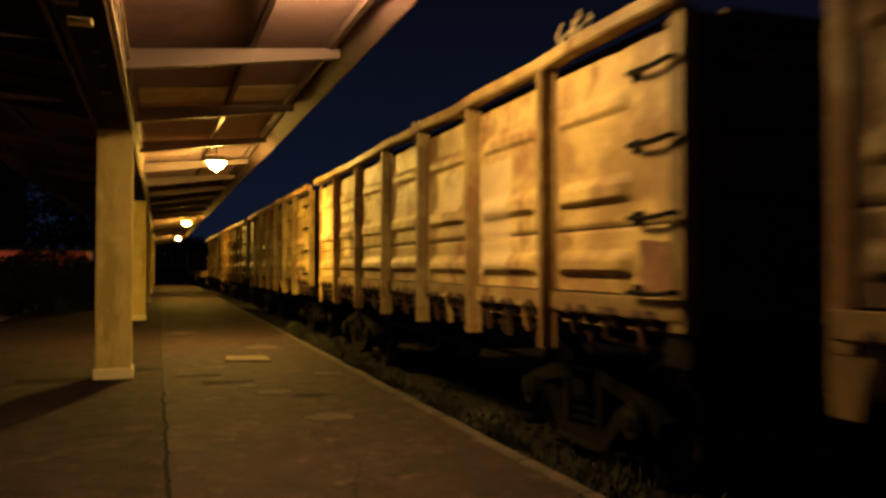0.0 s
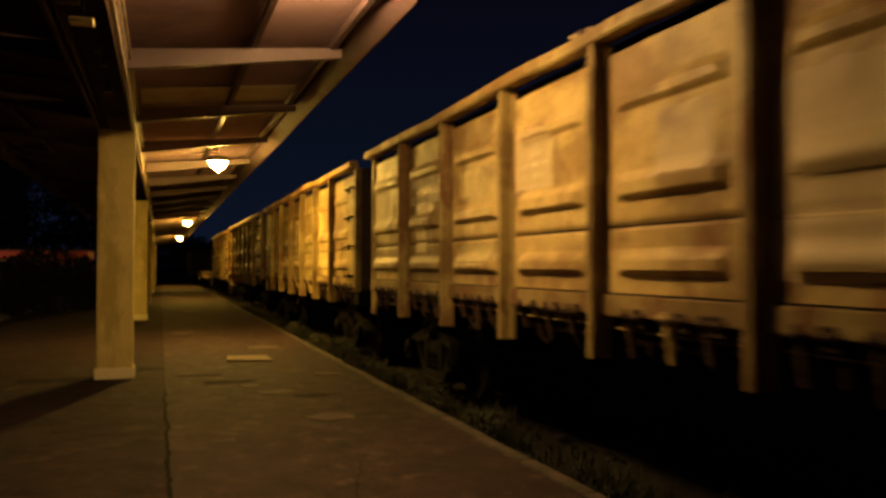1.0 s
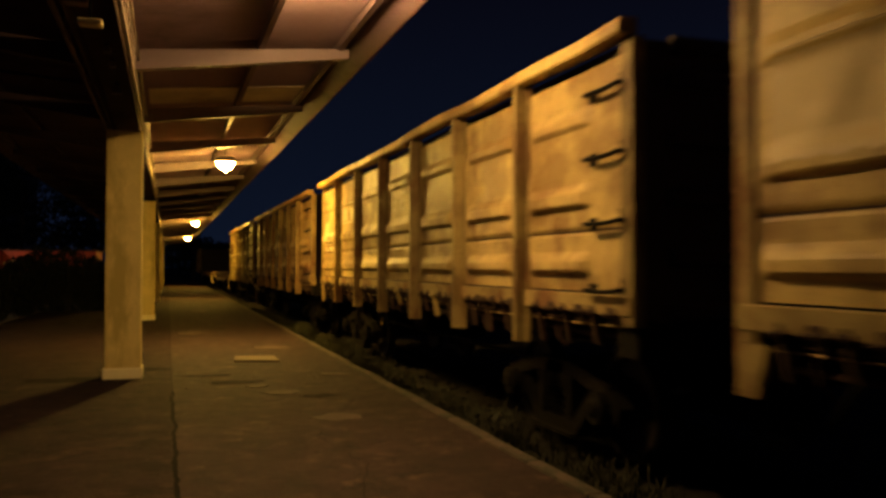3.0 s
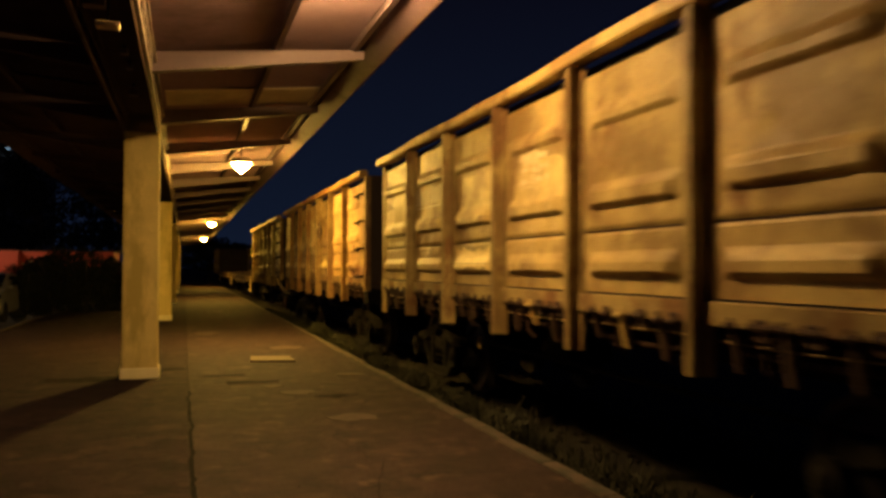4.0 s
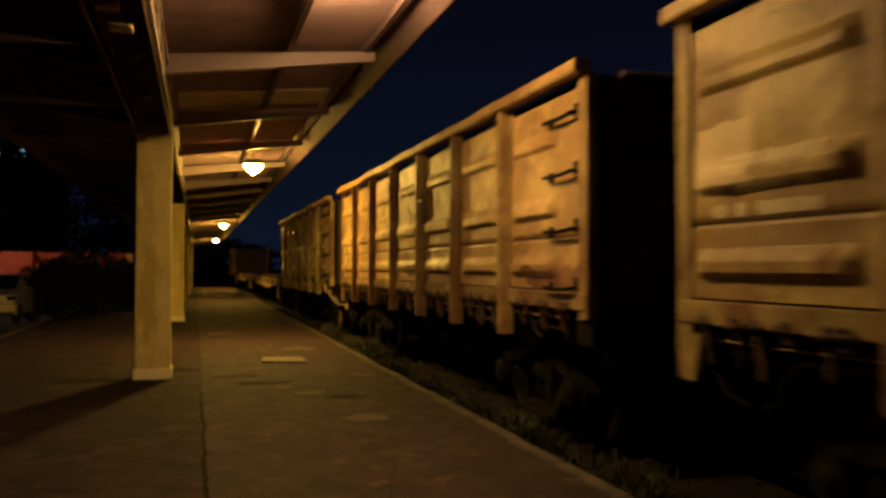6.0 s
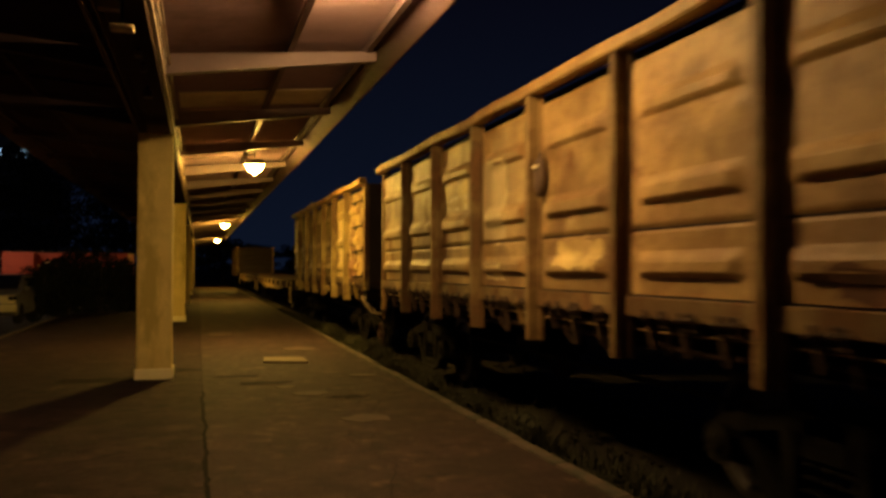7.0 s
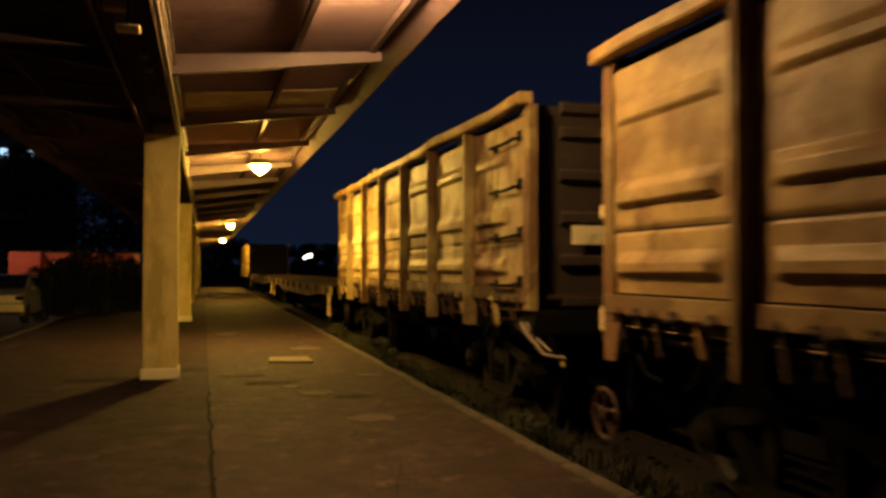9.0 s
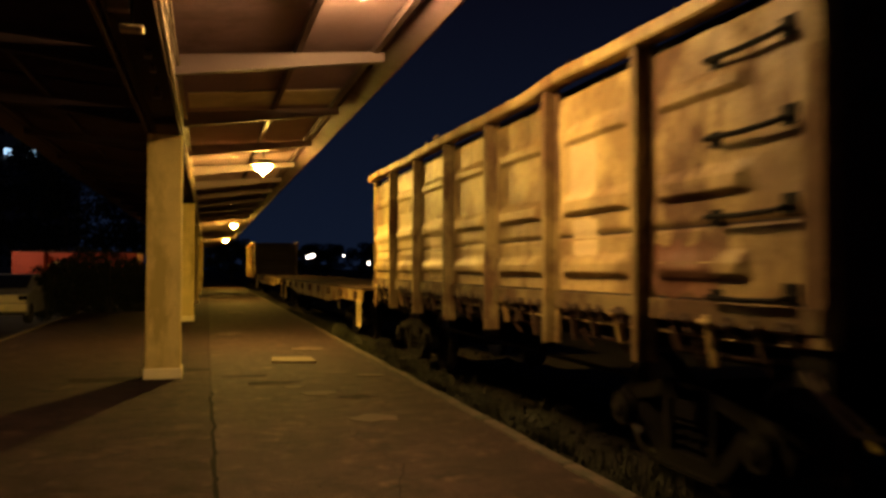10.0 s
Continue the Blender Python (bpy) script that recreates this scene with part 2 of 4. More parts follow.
# ---- lamps under the canopy ----
def pendant_lamp(place, colour, strength, brim):
    x, y, z = place
    lamp = thing("pendant_lamp", "lit sodium pendant lamp with a glass bowl under the canopy", "lamp", "canopy lamps", pose(x, y, z))
    bm = bmesh.new()
    tube(bm, [(0, 0, 0.1), (0, 0, max(4.01 - z, 0.11))], 0.012)
    part("rod", bm, M_DARKSTEEL, lamp)
    bm = bmesh.new()
    lathe(bm, [(0.02, 0.075), (0.08, 0.07), (0.16, 0.06), (0.2, 0.04), (0.215, brim), (0.208, brim - 0.002), (0.193, 0.035), (0.15, 0.052), (0.1, 0.052)], sides=28)
    part("cap", bm, M_GIRDER, lamp, "weathered enamel lamp cap", True)
    bm = bmesh.new()
    deep = 2.1 if brim > 0 else 3.0
    lathe(bm, [(0.14, 0.045), (0.185, 0.03), (0.19, 0.0), (0.155, -0.035 * deep), (0.09, -0.06 * deep), (0.02, -0.066 * deep), (0.015, -0.08 * deep), (0.0, -0.083 * deep)], sides=24)
    part("glass_bowl", bm, glow("sodium_bowl", colour, strength), lamp, "glowing frosted glass bowl", True)


for lamp_row in LAMPS:
    pendant_lamp(*lamp_row)


# ---- platform details ----
M_PATCHING = mat("cement_patch", (0.066, 0.042, 0.035), 0.9, vary=0.35, scale=5, stain=(0.045, 0.03, 0.024), stain_at=0.48, stain_scale=3, bump=0.6)
M_SLAB = mat("pale_slab", (0.16, 0.125, 0.085), 0.85, vary=0.15, scale=4, bump=0.2)
M_TAR = mat("tar_seam", (0.006, 0.005, 0.0045), 0.9, spec=0.08, vary=0.3, scale=8, bump=0.4)
M_OIL = mat("oil_stain", (0.010, 0.0065, 0.006), 0.85, spec=0.06, vary=0.5, scale=4, stain=(0.02, 0.012, 0.0105), stain_at=0.5, stain_scale=4, bump=0.4)
M_LEAF = mat("weed_leaf", (0.030, 0.032, 0.018), 0.75, spec=0.2, vary=0.4, scale=6, bump=0)
M_BUSHLEAF = mat("bush_leaf", (0.02, 0.024, 0.013), 0.85, spec=0.15, vary=0.4, scale=3, bump=0)
M_BARK = mat("bark", (0.05, 0.04, 0.03), 0.9, vary=0.3, scale=6, bump=0.5)
pavement = bpy.data.objects["pavement"]


def blob(name, material, cx, cy, rx, ry, z, seed, parent, thick=0.012, ragged=0.75, sides=36, label=""):
    """A thin irregular patch lying on the platform."""
    bm = bmesh.new()
    pts = []
    for k in range(sides):
        a = 2 * math.pi * k / sides
        r = 1 + ragged * noise.noise(Vector((math.cos(a) * 1.7, math.sin(a) * 1.7, seed * 3.3)))
        pts.append((cx + rx * r * math.cos(a), cy + ry * r * math.sin(a)))
    prism(bm, pts, "z", z - thick, z)
    return part(name, bm, material, parent, label)


def platform_details():
    for i, (cx, cy, rx, ry) in enumerate([(1.70, 8.45, 0.27, 0.20), (1.85, 16.0, 0.35, 0.35), (1.35, 10.3, 0.22, 0.18), (1.1, 10.9, 0.13, 0.1), (1.0, 29.6, 0.3, 0.5), (1.2, 52.0, 0.4, 0.8),
                                          (2.3, 11.8, 0.2, 0.14), (0.5, 20.0, 0.3, 0.5)]):
        blob("cement_patch", M_PATCHING, cx, cy, rx, ry, 0.006 + 0.0005 * i, i, pavement, ragged=0.4, label="grey cement repair patch")
    for i, (cx, cy, rx, ry) in enumerate([(0.55, 12.2, 0.3, 0.1), (-1.2, 12.3, 0.6, 0.3), (-0.4, 13.2, 0.5, 0.25), (0.9, 11.4, 0.35, 0.16), (1.75, 9.9, 0.22, 0.12)]):
        blob("oil_stain", M_OIL, cx, cy, rx, ry, 0.0035, 40 + i, pavement, 0.004, 0.6, 50, "dark oily stain")
    # seam that runs along the platform, and fainter cross cracks
    def seam(pts, w, seed):
        bm = bmesh.new()
        n = 60
        rows = []
        for k in range(n + 1):
            f = k / n * (len(pts) - 1)
            i = min(int(f), len(pts) - 2)
            p = Vector(pts[i]).lerp(Vector(pts[i + 1]), f - i)
            q = (Vector(pts[i + 1]) - Vector(pts[i])).normalized()
            side = Vector((-q.y, q.x))
            p = p + side * (0.05 * noise.noise(Vector((k * 0.23, seed, 0))) + 0.02 * noise.noise(Vector((k * 0.9, seed, 2))))
            h = w * (0.6 + 0.7 * abs(noise.noise(Vector((k * 0.6, seed, 4)))))
            rows.append((bm.verts.new((*(p + side * h), 0.0045)), bm.verts.new((*(p - side * h), 0.0045))))
        for a, b in zip(rows, rows[1:]):
            bm.faces.new((a[0], a[1], b[1], b[0]))
        part("tar_seam", bm, M_TAR, pavement, "dark cracked seam in the asphalt")
    seam([(0.075, 3.5), (0.07, 7.0), (0.065, 10.8)], 0.026, 1)
    seam([(0.065, 10.8), (0.04, 16.0), (0.06, 24.0)], 0.006, 2)
    seam([(0.05, 10.8), (1.2, 10.9), (2.7, 11.1)], 0.007, 3)
    seam([(-3.9, 10.4), (-1.5, 10.9), (0.05, 10.8)], 0.008, 4)
    seam([(-3.0, 7.0), (-1.4, 7.3), (0.07, 7.0)], 0.006, 5)
    seam([(0.07, 7.2), (1.4, 7.0), (2.7, 7.3)], 0.006, 6)
    seam([(-2.4, 10.0), (-1.9, 12.5), (-1.3, 14.6)], 0.012, 7)
    seam([(0.1, 9.3), (0.5, 9.8), (1.1, 9.6), (1.5, 10.2)], 0.006, 8)
    seam([(1.2, 5.2), (1.5, 6.4), (1.3, 7.6), (1.75, 8.3)], 0.005, 9)
    seam([(-2.9, 8.4), (-2.0, 8.9), (-1.2, 8.7), (-0.4, 9.4)], 0.006, 10)
    seam([(1.75, 8.7), (2.1, 9.6), (2.65, 9.9)], 0.006, 11)
    # loose pale slab
    bm = bmesh.new()
    prism(bm, [(1.03, 13.75), (1.73, 13.55), (1.72, 14.28), (1.09, 14.42)], "z", 0.0, 0.035)
    tagged(part("paving_slab", bm, M_SLAB), "loose pale concrete slab lying on the asphalt", "slab")
    # pebbles and crumbs
    rng = random.Random(4)
    bm = bmesh.new()
    for _ in range(420):
        x, y, r = rng.uniform(-3.5, 2.65), rng.uniform(3.5, 24), rng.uniform(0.003, 0.008)
        bmesh.ops.create_icosphere(bm, subdivisions=1, radius=r, matrix=Matrix.Translation((x, y, r * 0.6)))
    tagged(part("grit", bm, M_PATCHING), "scattered grit and crumbs on the platform", "grit", kind="stuff")


def kerb_row():
    kerb = tagged(new("kerb"), "concrete kerb stones along the platform edge", "kerb", kind="structure")
    first = None
    rng = random.Random(8)
    y = -6.0
    while y < 70:
        m = pose(KERB_X - 0.065 + rng.uniform(-0.008, 0.008), y, rng.uniform(-0.004, 0.012), 0, rng.uniform(-1.5, 1.5), rng.uniform(-0.5, 0.5))
        if first is None:
            bm = bmesh.new()
            box(bm, -0.065, 0.065, 0.006, 0.994, -0.36, 0.012, 0.012)
            first = part("kerb_stone", bm, M_KERB, kerb)
            first.matrix_basis = m
        else:
            share(first, kerb, m)
        y += 1.0
    left = tagged(new("kerb"), "low pale kerb stones beside the car park", "kerb", kind="structure")
    for k in range(30):
        share(first, left, pose(-4.17, -2 + k, 0.02))


def tufts(name, count, region, hmin, hmax, material, label, seed, lean=0.5, wide=0.012):
    """Blades of grass and weeds as bent slips."""
    rng = random.Random(seed)
    bm = bmesh.new()
    for _ in range(count):
        x, y, z = region(rng)
        clump = 0.5 + 0.9 * max(0, noise.noise(Vector((x * 1.5, y * 0.8, seed))) + 0.35)
        for _ in range(5):
            h = rng.uniform(hmin, hmax) * clump
            a = rng.uniform(0, 2 * math.pi)
            d = Vector((math.cos(a), math.sin(a), 0))
            n = Vector((-d.y, d.x, 0)) * wide * rng.uniform(0.6, 1.6)
            p = Vector((x + rng.uniform(-0.05, 0.05), y + rng.uniform(-0.05, 0.05), z))
            m1 = p + Vector((0, 0, h * 0.6)) + d * h * lean * 0.25
            tip = p + Vector((0, 0, h * rng.uniform(0.75, 1))) + d * h * lean * rng.uniform(0.5, 1)
            v = [bm.verts.new(c) for c in (p - n, p + n, m1 + n, m1 - n, tip)]
            bm.faces.new((v[0], v[1], v[2], v[3]))
            bm.faces.new((v[3], v[2], v[4]))
    return tagged(part(name, bm, material), label, "grass", kind="stuff")


def leaf_clump(bm, centre, radii, count, size, rng):
    for _ in range(count):
        d = Vector((rng.gauss(0, 1), rng.gauss(0, 1), rng.gauss(0, 1))).normalized() * rng.uniform(0.55, 1.05) ** 0.6
        p = Vector(centre) + Vector((d.x * radii[0], d.y * radii[1], d.z * radii[2]))
        u = Vector((rng.gauss(0, 1), rng.gauss(0, 1), rng.gauss(0, 1))).normalized()
        w = u.orthogonal().normalized()
        k = size * rng.uniform(0.6, 1.4)
        bm.faces.new([bm.verts.new(c) for c in (p - u * k, p + w * k * 0.45, p + u * k, p - w * k * 0.45)])


def slope_and_track():
    bm = bmesh.new()
    n = 130
    prof = [(KERB_X - 0.01, -0.2), (KERB_X + 0.25, -0.28), (KERB_X + 0.55, -0.36), (TRACK_X - 1.5, -0.36), (TRACK_X - 1.2, -0.27), (TRACK_X + 1.2, -0.27), (TRACK_X + 2.2, -0.52)]
    rows = []
    for i in range(n + 1):
        y = -40 + i * 2.0
        rows.append([bm.verts.new((x, y, z + 0.03 * noise.noise(Vector((x * 2, y * 1.3, 0))))) for x, z in prof])
    for a, b in zip(rows, rows[1:]):
        for k in range(len(prof) - 1):
            bm.faces.new((a[k], a[k + 1], b[k + 1], b[k]))
    lo = [[bm.verts.new((r[0].co.x, r[0].co.y, -0.6)), bm.verts.new((r[-1].co.x, r[-1].co.y, -0.6))] for r in (rows[0], rows[-1])]
    bm.faces.new((lo[0][0], lo[0][1], lo[1][1], lo[1][0]))
    tagged(part("ballast_bed", bm, M_BALLAST), "dark ballast bed under the track", "ballast", kind="structure")
    rng = random.Random(5)
    bm = bmesh.new()
    for _ in range(700):
        x, y, r = rng.uniform(KERB_X + 0.3, TRACK_X + 1.3), rng.uniform(1.5, 24), rng.uniform(0.02, 0.045)
        m = Matrix.LocRotScale((x, y, -0.27 if abs(x - TRACK_X) < 1.25 else -0.35), Euler((rng.random() * 6, rng.random() * 6, 0)), (r, r * 1.3, r * 0.8))
        bmesh.ops.create_cube(bm, size=1.3, matrix=m)
    tagged(part("ballast_stones", bm, M_BALLAST), "loose dark ballast stones beside the rails", "gravel", kind="stuff")
    track = bpy.data.objects["railway_track"]
    bm = bmesh.new()
    box(bm, -1.35, 1.35, -0.125, 0.125, -0.33, -0.172, 0.02)
    first = part("sleeper", bm, M_SLEEPER, track)
    first.matrix_basis = pose(0, -3, 0)
    for k in range(1, 110):
        share(first, track, pose(0, -3 + 0.55 * k, 0))


def weeds():
    tufts("grass", 9500, lambda r: (KERB_X + abs(r.gauss(0.08, 0.3)), 2.5 + 30 * r.random() ** 1.4, -0.27), 0.08, 0.30, M_LEAF, "ragged green grass along the platform edge", 11, 0.7, 0.005)
    rng = random.Random(3)
    for y, h in ((14.6, 0.3), (13.9, 0.2), (12.6, 0.16), (10.9, 0.16), (16.6, 0.2), (9.2, 0.14), (7.6, 0.16), (19.5, 0.25)):
        w = thing("weed", "leafy green weed growing at the kerb", "weed", "weeds at the kerb", pose(KERB_X + 0.2, y, -0.27))
        bm = bmesh.new()
        for k in range(7):
            a = rng.uniform(0, 6.28)
            tube(bm, [(0, 0, 0), (0.08 * math.cos(a), 0.08 * math.sin(a), 0.2 + h * 0.3), (0.18 * math.cos(a), 0.2 * math.sin(a), 0.25 + h)], 0.006, 4)
        tagged(part("stem", bm, M_LEAF, w), kind="stuff")
        bm = bmesh.new()
        leaf_clump(bm, (0, 0, 0.24 + h * 0.5), (0.2, 0.3, h * 0.6), 220, 0.032, rng)
        tagged(part("leaf", bm, M_LEAF, w), kind="stuff")


def girder_fittings():
    """Boxes and a bright plate that hang under the girder between the pillars."""
    for x, y, z, w, h, m in ((-0.55, 6.47, 3.335, 0.17, 0.04, M_PLINTH), (-0.66, 6.6, 3.57, 0.16, 0.09, M_STEELPAINT), (-0.56, 8.3, 3.6, 0.07, 0.05, M_STEELPAINT), (-0.55, 8.9, 3.6, 0.06, 0.05, M_STEELPAINT), (-0.57, 10.0, 3.58, 0.1, 0.08, M_STEELPAINT)):
        t = thing("junction_box", "small painted electrical box under the girder", "junction box", "", pose(x, y, 0))
        bm = bmesh.new()
        box(bm, -w / 2, w / 2, -0.06, 0.06, z - h, z, 0.006)
        part("case", bm, m, t)
        bm = bmesh.new()
        tube(bm, [(0, 0, z - 0.005), (0, 0, 3.65)], 0.012)
        part("stem", bm, M_DARKSTEEL, t)
    c = thing("conduit", "thin painted cable conduit under the canopy", "conduit")
    bm = bmesh.new()
    tube(bm, [(-0.3, 17.1, 3.70), (0.4, 17.15, 3.78), (1.087, 17.2, 3.84)], 0.012)
    tube(bm, [(-0.3, -4, 3.66), (-0.3, 60, 3.66)], 0.014)
    part("pipe", bm, M_GIRDER, c)


platform_details()
kerb_row()
slope_and_track()
weeds()
girder_fittings()


# ---- car park side ----
M_CARBODY = mat("car_paint", (0.24, 0.24, 0.25), 0.3, vary=0.08, scale=2, bump=0)
M_BUMPER = mat("car_bumper", (0.8, 0.73, 0.5), 0.45, vary=0.08, scale=3, bump=0)
M_CARGLASS = mat("car_glass", (0.012, 0.013, 0.015), 0.08, vary=0.05, scale=2, bump=0)
M_RUBBER = mat("tyre", (0.02, 0.02, 0.02), 0.9, vary=0.2, scale=8, bump=0.2)
M_RED = mat("red_cladding", (0.45, 0.07, 0.03), 0.6, vary=0.12, scale=1.5, stain=(0.25, 0.03, 0.025), bump=0.1)
M_GREYWALL = mat("grey_render", (0.34, 0.31, 0.28), 0.9, vary=0.2, scale=0.5, bump=0.2)
M_WINDOWDARK = mat("dark_pane", (0.015, 0.017, 0.02), 0.1, vary=0.1, scale=1, bump=0)
M_COOL = glow("cool_window", (0.45, 0.72, 1.0), 1.6)
M_WARMFAR = glow("far_lamp", (1.0, 0.85, 0.68), 12.0)
M_STREET = glow("street_lamp_glow", (1.0, 0.72, 0.5), 1200.0)


def car():
    c = thing("car", "dark parked hatchback with a pale bumper beside the platform", "car", "", pose(-5.9, 28.6, -0.12))
    prof = [(-1.9, 0.42), (-1.95, 0.62), (-1.9, 0.86), (-1.2, 0.96), (-0.95, 1.0), (-0.25, 1.42), (0.3, 1.47), (1.2, 1.43), (1.75, 1.05), (1.9, 0.95), (1.95, 0.5), (1.85, 0.28), (-1.8, 0.26)]
    bm = bmesh.new()
    prism(bm, prof, "x", -0.82, 0.82)
    for v in bm.verts:
        if v.co.z > 1.0:
            v.co.x *= 0.84
    bmesh.ops.bevel(bm, geom=bm.edges[:], offset=0.04, segments=2, affect="EDGES")
    part("body", bm, M_CARBODY, c)
    bm = bmesh.new()
    prism(bm, [(-0.93, 1.03), (-0.27, 1.425), (-0.30, 1.435), (-0.96, 1.045)], "x", -0.66, 0.66)
    part("windscreen", bm, M_CARGLASS, c)
    for s in (-1, 1):
        bm = bmesh.new()
        prism(bm, [(-0.7, 1.04), (-0.2, 1.36), (1.1, 1.36), (1.4, 1.06)], "x", s * 0.69, s * 0.74)
        part("side_window", bm, M_CARGLASS, c)
        bm = bmesh.new()
        box(bm, *sorted((s * 0.62, s * 0.84)), -2.02, -1.88, 0.72, 0.84, 0.02)
        part("headlight", bm, M_CARGLASS, c)
        bm = bmesh.new()
        box(bm, *sorted((s * 0.8, s * 0.97)), -0.78, -0.62, 0.98, 1.1, 0.03)
        part("wing_mirror", bm, M_CARBODY, c)
        for y in (-1.2, 1.25):
            bm = bmesh.new()
            lathe(bm, [(0.17, -0.09), (0.28, -0.1), (0.31, -0.07), (0.31, 0.07), (0.28, 0.1), (0.17, 0.09)], pose(s * 0.74, y, 0.31) @ Matrix.Rotation(radians(90), 4, "Y"), 24)
            wheel = part("wheel", bm, M_RUBBER, c)
            bm = bmesh.new()
            lathe(bm, [(0.0, -0.07), (0.17, -0.08), (0.17, 0.08), (0.0, 0.07)], pose(s * 0.74, y, 0.31) @ Matrix.Rotation(radians(90), 4, "Y"), 16)
            part("rim", bm, M_WHEEL, wheel)
    bm = bmesh.new()
    box(bm, -0.84, 0.84, -2.03, -1.86, 0.36, 0.6, 0.04)
    box(bm, -0.8, 0.8, -2.0, -1.86, 0.62, 0.87, 0.05)
    part("bumper", bm, M_BUMPER, c, "pale cream bumper and lower panel")
    bm = bmesh.new()
    box(bm, -0.26, 0.26, -2.045, -2.02, 0.44, 0.55)
    part("number_plate", bm, M_PLINTH, c)


def bush():
    rng = random.Random(12)
    for x, y, r, h in ((-5.0, 30.2, 0.7, 1.7), (-4.2, 30.6, 0.95, 2.2), (-3.2, 30.4, 0.8, 2.3), (-2.6, 31.2, 0.6, 1.9), (-4.6, 31.5, 0.9, 2.0)):
        b = thing("bush", "dense dark leafy bush beside the platform", "bush", "bushes by the car park", pose(x, y, -0.15))
        bm = bmesh.new()
        for k in range(8):
            a = rng.uniform(0, 6.28)
            tube(bm, [(0, 0, 0), (0.2 * r * math.cos(a), 0.2 * r * math.sin(a), h * 0.4), (0.7 * r * math.cos(a), 0.7 * r * math.sin(a), h * 0.85)], 0.018, 5)
        tagged(part("branch", bm, M_BARK, b), kind="stuff")
        bm = bmesh.new()
        for k in range(14):
            a, q = rng.uniform(0, 6.28), rng.random() ** 0.5
            leaf_clump(bm, (r * 0.7 * q * math.cos(a), r * 0.7 * q * math.sin(a), h * rng.uniform(0.15, 0.85)), (r * 0.5, r * 0.5, h * 0.25), 330, 0.06, rng)
        tagged(part("leaf", bm, M_BUSHLEAF, b), kind="stuff")


def red_building():
    b = thing("kiosk_building", "low red clad building behind the car park", "building", "", pose(0.4, 55, -0.83))
    bm = bmesh.new()
    box(bm, -11.3, -4.6, 0, 5, 0, 3.28)
    part("wall", bm, M_RED, b)
    bm = bmesh.new()
    box(bm, -11.45, -9.75, -1.2, -0.004, 0, 3.3)
    part("porch", bm, M_RED, b)
    bm = bmesh.new()
    box(bm, -11.35, -4.5, -0.02, 5.2, 3.305, 3.38)
    part("roof", bm, M_RUST, b)
    bm = bmesh.new()
    box(bm, -9.45, -8.85, -0.06, 0.02, 2.3, 2.72)
    win = part("window", bm, M_PLINTH, b, "small pale framed window")
    bm = bmesh.new()
    box(bm, -9.32, -8.98, -0.07, -0.05, 2.4, 2.62)
    part("pane", bm, M_RED, win)
    bm = bmesh.new()
    lathe(bm, [(0.0, -0.12), (0.1, -0.06), (0.1, 0.06), (0.0, 0.12)], pose(-9.62, -0.1, 2.5), 12)
    part("wall_lantern", bm, M_PLINTH, b)
    for x in (-8.2, -6.4):
        bm = bmesh.new()
        box(bm, x - 0.45, x + 0.45, -0.05, 0.02, 0, 2.1)
        part("door", bm, M_GREYWALL, b)


def tower_block():
    t = thing("apartment_building", "dark apartment tower with a few lit windows", "building", "", pose(-30, 145, -0.5))
    bm = bmesh.new()
    box(bm, -14, 8, 0, 16, 0, 27)
    part("wall", bm, M_GREYWALL, t)
    bm = bmesh.new()
    box(bm, -14.4, 8.4, -0.4, 16.4, 27.004, 27.7)
    part("roof", bm, M_GREYWALL, t)
    for i in range(15):
        for j in range(8):
            bm = bmesh.new()
            x, z = -12.9 + 1.42 * i, 2.1 + 3.0 * j
            box(bm, x - 0.42, x + 0.42, -0.06, 0.05, z, z + 1.25)
            part("window", bm, M_WINDOWDARK, t)
            if i % 3 == 1:
                bm = bmesh.new()
                box(bm, x - 0.9, x + 0.9, -0.9, -0.004, z - 0.9, z - 0.1)
                part("balcony", bm, M_GREYWALL, t)
    for x, z in ((-0.6, 19.7), (3.1, 19.6)):
        bm = bmesh.new()
        box(bm, x - 0.55, x + 0.55, -0.1, -0.065, z, z + 1.3)
        part("lit_window", bm, M_COOL, t, "window lit with cool light")


def tree(seed, h, crown_r):
    rng = random.Random(seed)
    t = thing("tree", "dark leafy tree seen against the night sky", "tree", "trees round the station")
    bm = bmesh.new()
    rings = []
    for z, r in ((0, 0.24), (h * 0.3, 0.17), (h * 0.6, 0.1), (h * 0.9, 0.03)):
        rings.append([bm.verts.new((r * math.cos(k * 0.785) + 0.1 * math.sin(z), r * math.sin(k * 0.785), z)) for k in range(8)])
    for a, b in zip(rings, rings[1:]):
        for k in range(8):
            bm.faces.new((a[k], a[(k + 1) % 8], b[(k + 1) % 8], b[k]))
    for k in range(9):
        a, z = rng.uniform(0, 6.28), h * rng.uniform(0.3, 0.7)
        q = crown_r * rng.uniform(0.5, 0.9)
        tube(bm, [(0, 0, z), (q * 0.5 * math.cos(a), q * 0.5 * math.sin(a), z + h * 0.08), (q * math.cos(a), q * math.sin(a), z + h * 0.2)], 0.05, 5)
    part("trunk", bm, M_BARK, t)
    bm = bmesh.new()
    for k in range(26):
        a, q, z = rng.uniform(0, 6.28), rng.random() ** 0.5, rng.uniform(0.28, 0.95)
        w = crown_r * (1.0 - 0.75 * abs(z - 0.5) ** 1.2)
        leaf_clump(bm, (w * q * math.cos(a), w * q * math.sin(a), h * z), (crown_r * 0.33, crown_r * 0.33, h * 0.08), 120, 0.2, rng)
    part("crown", bm, M_BUSHLEAF, t)
    return t


